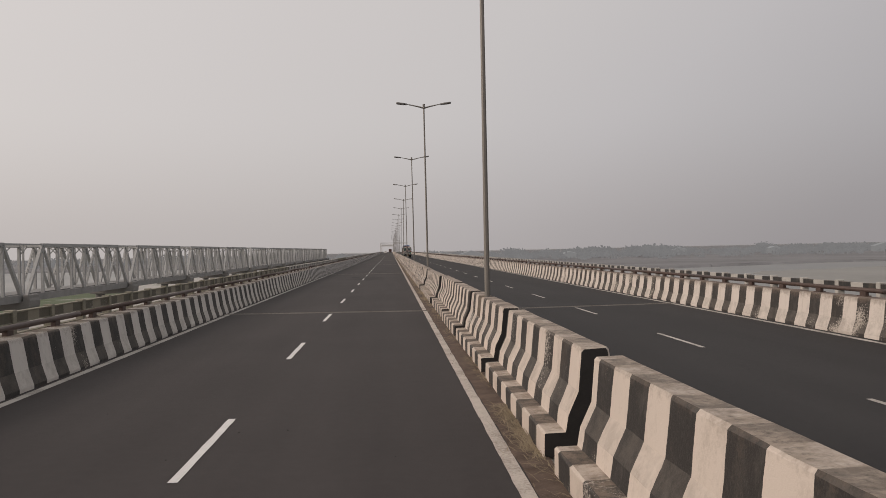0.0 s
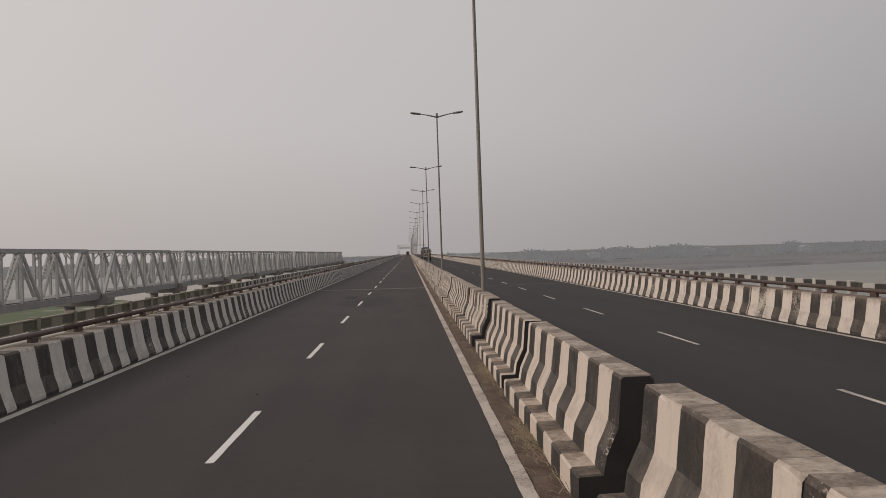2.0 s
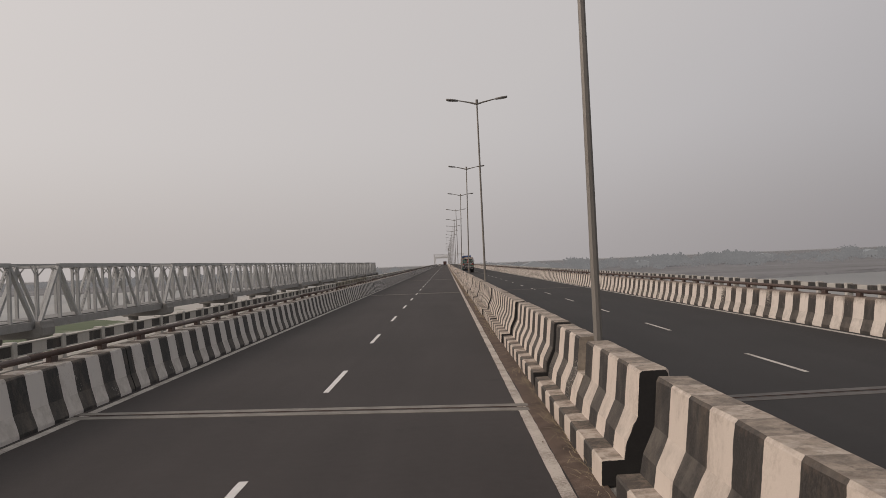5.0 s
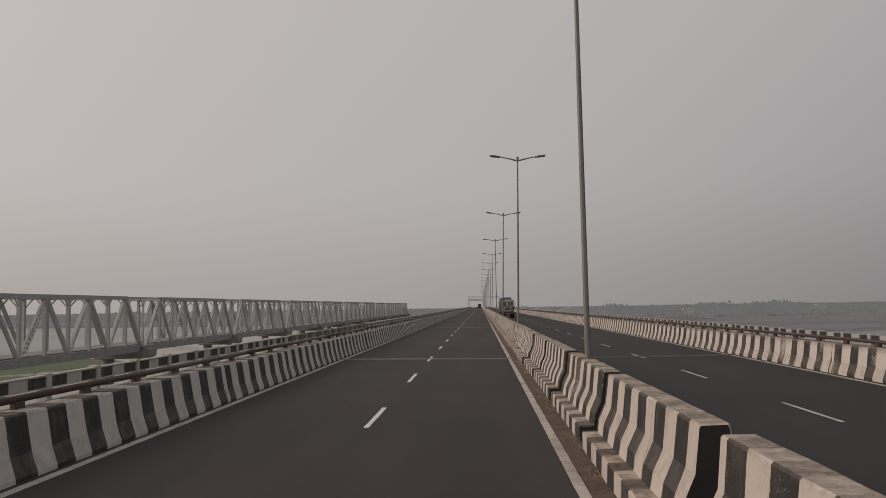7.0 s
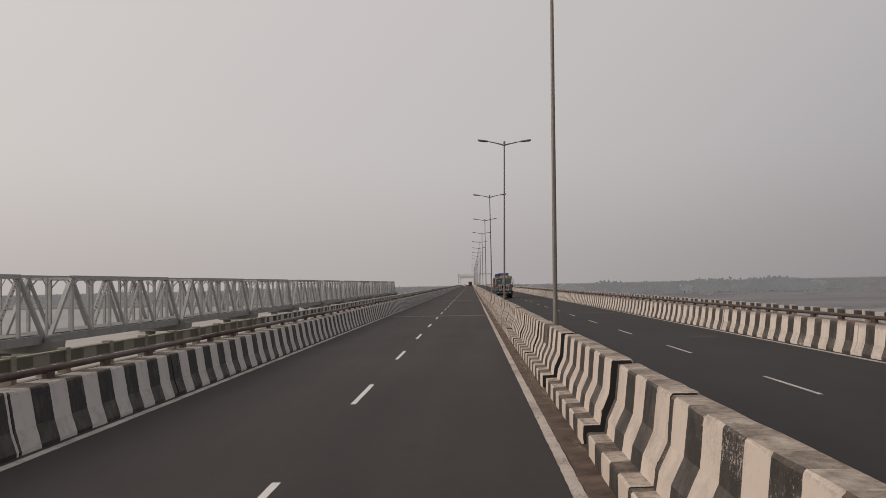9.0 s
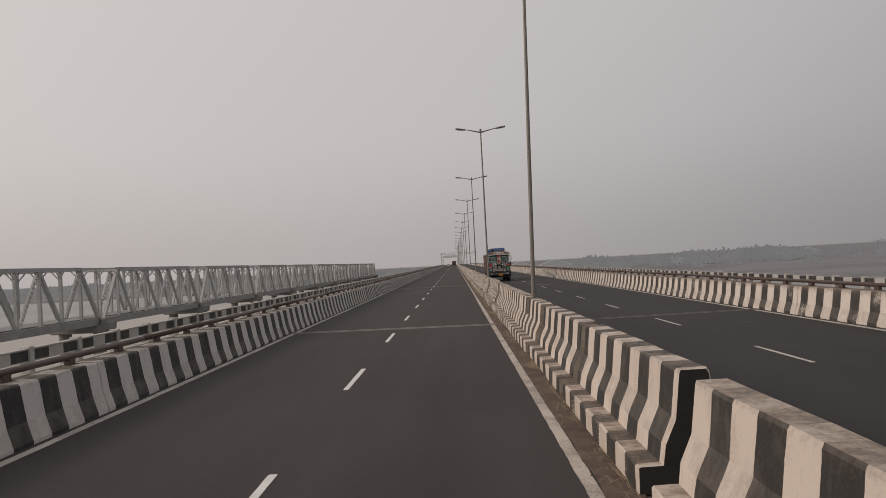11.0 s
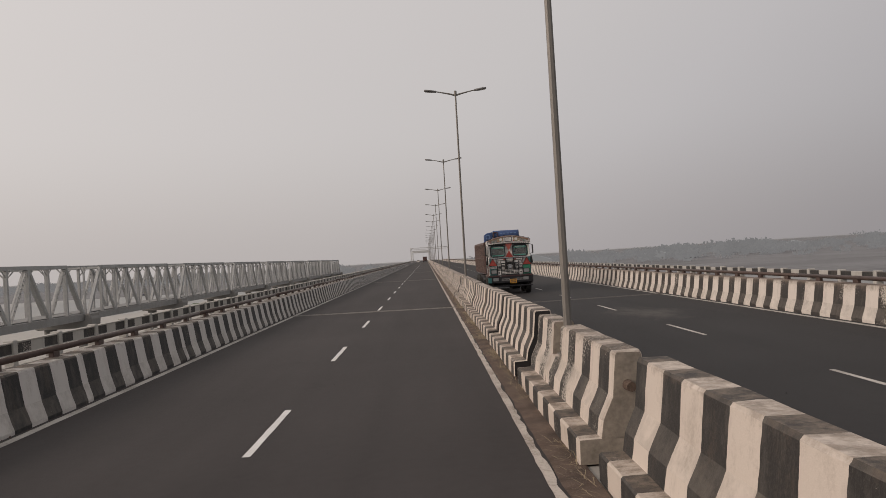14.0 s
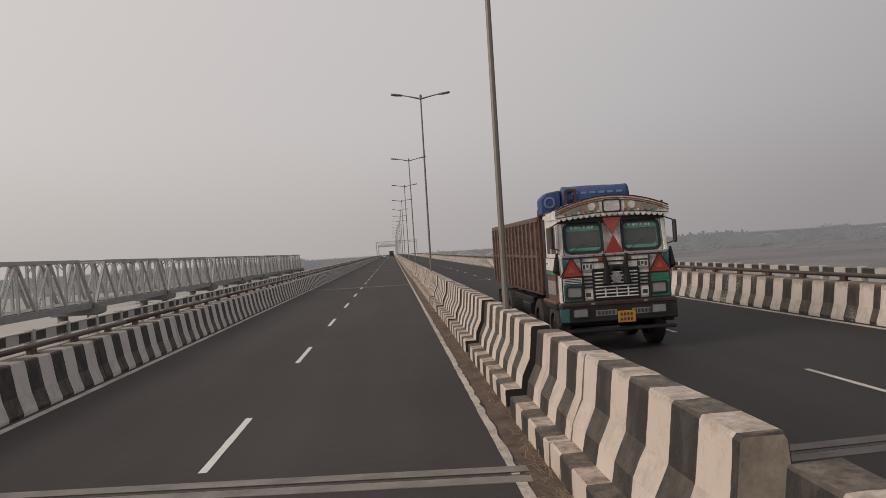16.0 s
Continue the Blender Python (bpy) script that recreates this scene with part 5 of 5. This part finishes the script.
stops = [-1.2 + 2.4 * k / 16 for k in range(17)]
prism(bm, [(x, 2.98 + 0.27 * (1 - (x / 1.2) ** 2)) for x in stops] + [(x, 2.78 + rise(x)) for x in stops[::-1]], -0.02, 0.06)
visor = part("visor", bm, m_cabwhite, cab, "arched off-white visor painted with scrolls")
for k in range(20):
    x = -1.14 + 0.12 * k
    bm = bmesh.new()
    prism(bm, [(x + dx, z + rise(x)) for dx, z in ((-0.056, 2.8), (-0.05, 2.765), (-0.025, 2.738), (0, 2.73), (0.025, 2.738), (0.05, 2.765), (0.056, 2.8))], -0.03, -0.005)
    part("scallop", bm, m_cabwhite, visor)
for sx, mm in ((-1, m_gold), (1, m_gold)):
    pts = [(sx * 0.27, 2.92)] + [(sx * x, 2.94 + 0.25 * (1 - (x / 1.2) ** 2)) for x in (0.27, 0.45, 0.62, 0.8, 0.95, 1.08)] + [(sx * 1.08, 2.88)]
    part("painted_panel", prism(bmesh.new(), pts, -0.028, -0.018), mm, visor, "gold and brown scroll painting")
    part("painted_panel", prism(bmesh.new(), [(sx * 0.62, 2.88), (sx * 0.62, 3.04), (sx * 1.0, 2.94), (sx * 1.0, 2.88)], -0.032, -0.026), m_floral, visor)
    part("rosette", tube(bmesh.new(), (sx * 0.42, -0.036, 3.02), (sx * 0.42, -0.026, 3.02), 0.08, n=14), m_cabwhite, visor)
arch = [(-1.2 + 2.4 * k / 24, 2.98 + 0.27 * (1 - ((-1.2 + 2.4 * k / 24) / 1.2) ** 2)) for k in range(25)]
for dz, mm, nm in ((0.0, m_black, "black painted border"), (-0.05, m_cabred, "thin red painted border"), (-0.095, m_ink, "dark painted border")):
    bm = bmesh.new()
    for (xa, za), (xb, zb) in zip(arch, arch[1:]):
        beam(bm, (xa, -0.026, za + dz - 0.012), (xb, -0.026, zb + dz - 0.012), 0.02, 0.022 if dz == 0 else 0.014)
    part("painted_border", bm, mm, visor, nm)
bm = bmesh.new()
for xa, xb in zip(stops, stops[1:]):
    beam(bm, (xa * 0.975, -0.026, 2.815 + rise(xa)), (xb * 0.975, -0.026, 2.815 + rise(xb)), 0.014, 0.02)
part("painted_border", bm, m_ink, visor)
for k in range(15):
    x = -0.98 + 0.14 * k
    if abs(x) > 0.24:
        part("painted_dot", tube(bmesh.new(), (x, -0.034, 2.85 + rise(x)), (x, -0.024, 2.85 + rise(x)), 0.024, n=8), (m_cabred, m_cabgreen, m_cabwhite)[k % 3], visor)
part("visor_frame", ring_frame(bmesh.new(), -0.2, 0.2, 2.88, 3.16, 0.03, -0.035, -0.015, 0.06), m_black, visor)
part("visor_plaque", bbox(-0.17, 0.17, -0.026, -0.018, 2.91, 3.13, 0.004), m_cabwhite, visor)
bm = bmesh.new()
pts = [(-1.16, 2.8)] + [(-1.16 + 2.32 * k / 16, 2.94 + 0.25 * (1 - ((-1.16 + 2.32 * k / 16) / 1.2) ** 2)) for k in range(17)] + [(1.16, 2.8)]
prism(bm, pts, 0.06, 1.2)
part("roof_fairing", bm, m_cabwhite, cab)

# bumper
bump = part("bumper", bbox(-1.23, 1.23, -0.14, 0.1, 0.62, 1.06, 0.04), m_bumper, lorry, "dark dented bumper with painted plates")
part("bumper_strip", bbox(-1.2, 1.2, -0.16, -0.13, 0.98, 1.05, 0.008), m_maroon, bump)
part("lower_bar", bbox(-1.2, 1.2, -0.1, 0.0, 0.42, 0.5, 0.02), m_bumper, bump)
for sx in (-1, 1):
    part("fog_lamp", bbox(sx * 0.82 - 0.15, sx * 0.82 + 0.15, -0.16, -0.13, 0.76, 0.93, 0.01), m_lens, bump)
    if sx < 0:
        part("corner_panel", bbox(sx * 1.14 - 0.1, sx * 1.14 + 0.1, -0.15, -0.13, 0.66, 0.94, 0.01), m_cabteal, bump)
    part("name_board", bbox(sx * 0.38 + 0.1 - 0.22, sx * 0.38 + 0.1 + 0.22, -0.155, -0.13, 0.76, 0.88, 0.004), m_boards, bump)
    for k in range(5):
        part("sign_bar", bbox(sx * 0.38 + 0.1 - 0.18 + 0.075 * k, sx * 0.38 + 0.1 - 0.13 + 0.075 * k, -0.16, -0.154, 0.785, 0.86, 0.002), m_ink, bump)
    part("parking_lamp", bbox(sx * 0.55 - 0.04, sx * 0.55 + 0.04, -0.17, -0.14, 1.0, 1.04, 0.006), m_lens, bump)
pl = part("number_plate", bbox(-0.05, 0.32, -0.175, -0.155, 0.6, 0.84, 0.006), m_plate, bump, "yellow plate with dark bars")
for k in range(4):
    part("plate_bar", bbox(0.0 + 0.07 * k, 0.045 + 0.07 * k, -0.18, -0.174, 0.74, 0.8, 0.002), m_ink, pl)
    part("plate_bar", bbox(0.0 + 0.07 * k, 0.045 + 0.07 * k, -0.18, -0.174, 0.64, 0.7, 0.002), m_ink, pl)

# tipper body
body = part("tipper_body", bbox(-1.2, 1.2, 1.95, 10.1, 1.12, 1.3, 0.02), m_bodybrown, lorry, "ribbed brown steel body")
for sx in (-1, 1):
    part("side_wall", bbox(sx * 1.17 - 0.03, sx * 1.17 + 0.03, 1.95, 10.1, 1.25, 2.85, 0.01), m_bodybrown, body)
    part("top_rail", bbox(sx * 1.17 - 0.07, sx * 1.17 + 0.07, 1.93, 10.12, 2.82, 2.94, 0.015), m_bodyrib, body)
    part("mid_rail", bbox(sx * 1.19 - 0.05, sx * 1.19 + 0.05, 1.94, 10.1, 1.98, 2.05, 0.01), m_bodyrib, body)
    for k in range(14):
        y = 2.05 + 0.61 * k
        part("rib", bbox(sx * 1.21 - 0.05, sx * 1.21 + 0.05, y, y + 0.11, 1.2, 2.84, 0.012), m_bodyrib, body)
    part("side_guard", bbox(sx * 1.15 - 0.03, sx * 1.15 + 0.03, 3.4, 6.3, 0.85, 1.0, 0.01), m_bumper, lorry)
part("headboard", bbox(-1.2, 1.2, 1.9, 1.98, 1.2, 3.1, 0.015), m_bodybrown, body)
part("tail_board", bbox(-1.2, 1.2, 10.05, 10.12, 1.25, 2.85, 0.015), m_bodybrown, body)
bm = bmesh.new()
bmesh.ops.create_grid(bm, x_segments=14, y_segments=40, size=0.5)
for v in bm.verts:
    v.co.x, v.co.y = v.co.x * 2.28, 6.0 + v.co.y * 8.0
    v.co.z = 2.72 + 0.18 * noise.noise(v.co * 1.1) + 0.08 * noise.noise(v.co * 3.1) + 0.14 * (1 - (v.co.x / 1.14) ** 2)
part("load", bm, m_earth, body, "heap of grey-brown earth")
# rolled tarpaulin over the cab
bm = bmesh.new()
rows = []
for i in range(15):
    x = -0.72 + 1.44 * i / 14
    ring = []
    for k in range(14):
        t = math.tau * k / 14
        r = 0.23 + 0.02 * noise.noise(Vector((x * 3, k * 1.7, 2.0)))
        ring.append(bm.verts.new((x + 0.02, 1.45 + r * 1.35 * math.cos(t), 3.33 + r * math.sin(t))))
    rows.append(ring)
bm.faces.new(rows[0]), bm.faces.new(rows[-1][::-1])
for a, b in zip(rows, rows[1:]):
    for k in range(14):
        bm.faces.new((a[k], a[(k + 1) % 14], b[(k + 1) % 14], b[k]))
bmesh.ops.recalc_face_normals(bm, faces=bm.faces)
tp = part("tarpaulin_roll", bm, m_tarp, lorry, "rolled blue tarpaulin above the cab", smooth=True)
for k in range(6):
    part("print_bar", bbox(-0.55 + 0.2 * k, -0.42 + 0.2 * k, 1.125, 1.14, 3.36, 3.41, 0.003), m_tarplight, tp)
part("tarp_side", bevelled(prism(bmesh.new(), [(-1.2, 2.95), (-1.2, 3.32), (-1.05, 3.45), (-0.72, 3.5), (-0.72, 2.95)], 1.5, 1.9), 0.03), m_tarp, lorry, "folded blue tarpaulin")
part("print_ring", ring_frame(bmesh.new(), -1.12, -0.86, 3.1, 3.36, 0.04, 1.485, 1.5, 0.12), m_tarplight, lorry)
part("tarp_frame", ring_frame(bmesh.new(), -0.72, -0.46, 2.98, 3.48, 0.05, 1.1, 1.2, 0.04), m_maroon, lorry)
rng = random.Random(17)
for k in range(9):
    bm = bmesh.new()
    bmesh.ops.create_icosphere(bm, subdivisions=1, radius=rng.uniform(0.12, 0.24))
    for v in bm.verts:
        v.co *= rng.uniform(0.8, 1.15)
        v.co.z *= 0.6
    part("lump", bm, m_earth, body, at=(rng.uniform(-0.9, -0.3), rng.uniform(2.4, 6.5), 2.86))
part("roof_deck", bbox(-1.15, 1.15, 0.9, 1.95, 2.94, 3.0, 0.02), m_cabbrown, lorry)


# ---- far traffic ----
def far_lorry(x, y):
    v = thing("lorry", "small far-off box lorry with a pale body", "truck", "far traffic", at=(x, y, 0))
    part("chassis", bbox(-0.5, 0.5, 0, 6.8, 0.6, 0.9, 0.02), m_black, v)
    part("box_body", bbox(-1.15, 1.15, 0, 5.0, 0.95, 3.1, 0.05), m_bodyrib, v)
    part("tail_door", bbox(-1.05, 1.05, -0.03, 0.0, 1.05, 2.95, 0.01), m_bodybrown, v)
    part("cab", bbox(-1.05, 1.05, 5.15, 6.8, 0.9, 2.6, 0.1), m_cabwhite, v)
    part("bumper", bbox(-1.1, 1.1, -0.1, 0.0, 0.5, 0.7, 0.02), m_bumper, v)
    for sx in (-0.9, 0.9):
        part("tail_lamp", bbox(sx - 0.12, sx + 0.12, -0.13, -0.1, 0.72, 0.84, 0.01), m_cabred, v)
        for wy in (1.2, 5.8):
            wheel_parts(v, sx, wy, 0.45, 0.3)


def far_car(x, y):
    v = thing("car", "small far-off white car on the bridge", "car", "far traffic", at=(x, y, 0))
    bm = bmesh.new()
    prism(bm, [(-0.84, 0.3), (-0.86, 0.85), (0.86, 0.85), (0.84, 0.3)], 0, 3.9)
    part("body", bevelled(bm, 0.06), m_cabwhite, v)
    part("cabin", bevelled(prism(bmesh.new(), [(-0.76, 0.85), (-0.62, 1.45), (0.62, 1.45), (0.76, 0.85)], 0.4, 2.9), 0.08), m_cabwhite, v)
    part("rear_window", bbox(-0.58, 0.58, 0.385, 0.4, 0.95, 1.35, 0.01), m_interior, v)
    for sx in (-0.7, 0.7):
        part("tail_lamp", bbox(sx - 0.1, sx + 0.1, -0.02, 0.0, 0.65, 0.8, 0.01), m_cabred, v)
        for wy in (0.7, 3.1):
            wheel_parts(v, sx, wy, 0.3, 0.18)


far_lorry(-0.4, 640.0)
far_car(-3.9, 610.0)


# ---- sign gantries at the far end ----
def gantry(y, x0, x1, z, depth, label):
    g = thing("gantry", label, "gantry", "road gantries", at=(0, y, 0))
    for x in (x0, x1):
        part("post", bbox(x - 0.25, x + 0.25, -0.25, 0.25, 0, z + depth, 0.03), m_gantry, g)
        part("footing", bbox(x - 0.5, x + 0.5, -0.5, 0.5, -0.01, 0.35, 0.05), m_bare, g)
    for dz in (0, depth):
        part("chord", bbox(x0 - 0.5, x1 + 0.5, -0.15, 0.15, z + dz - 0.12, z + dz + 0.12, 0.02), m_gantry, g)
    n = int((x1 - x0) / 1.2)
    for k in range(n):
        a, b = x0 + (x1 - x0) * k / n, x0 + (x1 - x0) * (k + 1) / n
        up = k % 2 == 0
        part("lacing", tube(bmesh.new(), (a, 0, z if up else z + depth), (b, 0, z + depth if up else z), 0.06, n=6), m_gantry, g)
    return g


gantry(617.0, -7.6, 12.4, 7.0, 0.9, "grey steel lattice gantry spanning both carriageways")
g2 = gantry(632.0, -6.9, 1.9, 5.4, 1.1, "grey height-limit portal over one carriageway")
part("portal_board", bbox(-6.6, 1.6, -0.22, -0.17, 5.45, 6.45, 0.02), m_gantry, g2)


# ---- trees, woods and houses on the far banks ----
def leaf_cloud(rng, centre, radius, height, count, size):
    """Leaf clumps in an uneven crown: verts and faces."""
    vs, fs = [], []
    lobes = [(Vector((rng.uniform(-0.6, 0.6) * radius, rng.uniform(-0.6, 0.6) * radius, rng.uniform(-0.35, 0.4) * height)), rng.uniform(0.4, 0.65)) for _ in range(6)]
    for _ in range(count):
        c, s = rng.choice(lobes)
        d = Vector((rng.gauss(0, 1), rng.gauss(0, 1), rng.gauss(0, 1))).normalized() * (rng.random() ** 0.4)
        p = Vector(centre) + c + Vector((d.x * radius * s, d.y * radius * s, d.z * height * s * 0.5))
        u = Vector((rng.gauss(0, 1), rng.gauss(0, 1), rng.gauss(0, 1))).normalized()
        w = u.cross(Vector((rng.gauss(0, 1), rng.gauss(0, 1), rng.gauss(0, 1)))).normalized()
        k = size * rng.uniform(0.5, 1.2)
        b = len(vs)
        vs += [tuple(p + u * k), tuple(p + w * k * 0.7), tuple(p - u * k), tuple(p - w * k * 0.7)]
        fs.append((b, b + 1, b + 2, b + 3))
    return vs, fs


def cloud_mesh(name, vs, fs, material):
    me = bpy.data.meshes.new(name)
    me.from_pydata(vs, [], fs)
    me.materials.append(material)
    return me


def tree(rng, height):
    t = thing("tree", "broad tree with an uneven crown on the river bank, glowing haze grey", "tree", "bank trees")
    tr = height * 0.4
    bm = tube(bmesh.new(), (0, 0, -0.5), (0, 0, tr), 0.035 * height, 0.02 * height, 8)
    for k in range(5):
        a = math.tau * k / 5 + rng.uniform(-0.4, 0.4)
        tube(bm, (0, 0, tr * rng.uniform(0.75, 0.98)), (math.cos(a) * height * 0.22, math.sin(a) * height * 0.22, height * rng.uniform(0.55, 0.75)), 0.016 * height, 0.006 * height, 6)
    # trunk and crown glow in the haze colour
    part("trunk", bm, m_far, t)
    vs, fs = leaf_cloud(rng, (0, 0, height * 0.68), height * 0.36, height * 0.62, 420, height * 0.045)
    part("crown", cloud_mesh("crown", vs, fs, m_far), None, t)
    return t


rng = random.Random(77)
kinds = [tree(rng, h) for h in (9.5, 11.0, 8.0)]
spots = [(34, 800), (43, 812), (60, 790), (66, 806), (84, 798), (-33, 860), (110, 740), (150, 720), (205, 700), (262, 690)]
for k, (x, y) in enumerate(spots):
    m = pose(x, y, -10.8, 0, 0, rng.uniform(0, 360)) @ Matrix.Diagonal((*[rng.uniform(0.8, 1.1)] * 3, 1))
    if k < 3:
        kinds[k].matrix_basis = m
    else:
        c = copy_thing(kinds[k % 3], pose(x, y, -10.8, 0, 0, rng.uniform(0, 360)))
        c.scale = [rng.uniform(0.75, 1.1)] * 3

vs, fs = [], []
for _ in range(3000):
    if rng.random() < 0.75:
        x, y = rng.uniform(60, 2000), rng.uniform(820, 1500) - rng.random() * 150
        y -= max(0, x - 700) * 0.45
    else:
        x, y = rng.uniform(-1700, -60), rng.uniform(950, 1600)
    swell = noise.noise(Vector((math.atan2(x, y) * 14.0, 3.0, 0.0))) + 0.6 * noise.noise(Vector((math.atan2(x, y) * 55.0, 7.0, 0.0)))
    h = (rng.uniform(8, 12) if rng.random() < 0.6 else rng.uniform(3, 7)) * max(0.5, 0.9 + 0.8 * swell)
    v, f = leaf_cloud(rng, (x, y, -11.0 + h * 0.42), h * rng.uniform(0.7, 1.4), h * 0.95, 80, h * 0.14)
    b = len(vs)
    vs += v
    fs += [tuple(i + b for i in q) for q in f]
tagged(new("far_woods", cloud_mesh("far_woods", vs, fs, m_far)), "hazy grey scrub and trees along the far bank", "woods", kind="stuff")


def house(x, y, w, d, h, turn):
    hs = thing("house", "low pale house with a shallow tin roof", "house", "bank houses", at=(x, y, -11.0))
    hs.rotation_euler = (0, 0, radians(turn))
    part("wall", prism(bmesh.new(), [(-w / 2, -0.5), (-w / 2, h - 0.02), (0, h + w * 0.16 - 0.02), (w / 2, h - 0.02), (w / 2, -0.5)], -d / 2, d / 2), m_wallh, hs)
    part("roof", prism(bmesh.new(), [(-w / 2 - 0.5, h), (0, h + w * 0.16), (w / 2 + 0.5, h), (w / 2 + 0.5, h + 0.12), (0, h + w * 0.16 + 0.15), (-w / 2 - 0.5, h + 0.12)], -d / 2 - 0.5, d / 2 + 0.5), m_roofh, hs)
    part("door", bbox(-0.5, 0.5, -d / 2 - 0.04, -d / 2 + 0.02, 0, 2.05, 0.01), m_scrub, hs)
    for k in (-1, 1):
        part("window", bbox(k * w * 0.3 - 0.6, k * w * 0.3 + 0.6, -d / 2 - 0.04, -d / 2 + 0.02, 1.0, 2.2, 0.01), m_pane, hs)


for x, y, w, d, h, tn in ((50, 770, 20, 9, 7.5, 5), (38, 775, 9, 8, 7.0, -8), (76, 760, 26, 10, 7.0, 3), (190, 850, 14, 9, 5.5, 12), (330, 900, 16, 10, 6.5, -6), (455, 930, 14, 9, 6.0, 8), (560, 880, 22, 11, 6.5, -10)):
    house(x, y, w, d, h, tn)

# ---- litter along the median ----
rng = random.Random(9)
vs, fs = [], []
clumps = [219.6, 220.3, 221.1, 221.9, 214.4, 206.0, 209.2, 36.0, 9.5, 11.0, 41.2, 86.8, 118.3, 163.0, 173.5, 181.0]
for _ in range(11000):
    y = rng.uniform(1, 262) if rng.random() < 0.6 else rng.choice(clumps) + rng.gauss(0, 0.45)
    if noise.noise(Vector((0.3, y * 0.35, 0))) < -0.12:
        continue
    x = 1.64 - abs(rng.gauss(0, 0.12))
    L, a, e = rng.uniform(0.06, 0.28), rng.uniform(0, math.pi), rng.uniform(0, 0.35)
    d = Vector((math.cos(a) * math.cos(e), math.sin(a) * math.cos(e), math.sin(e))) * L
    s = Vector((-math.sin(a), math.cos(a), 0)) * rng.uniform(0.002, 0.0045)
    p = Vector((min(x, 1.6), y, 0.03))
    if p.x + max(0, d.x) > 1.61:
        d.x = -abs(d.x)
    b = len(vs)
    q = p + d * 0.55 + Vector((rng.uniform(-0.02, 0.02), rng.uniform(-0.02, 0.02), rng.uniform(0.005, 0.03)))
    vs += [tuple(p - s), tuple(p + s), tuple(q + s), tuple(q - s), tuple(p + d)]
    fs += [(b, b + 1, b + 2, b + 3), (b + 3, b + 2, b + 4)]
tagged(new("dry_straw", cloud_mesh("dry_straw", vs, fs, m_straw)), "dry straw and grass stalks along the median", "straw", kind="stuff")
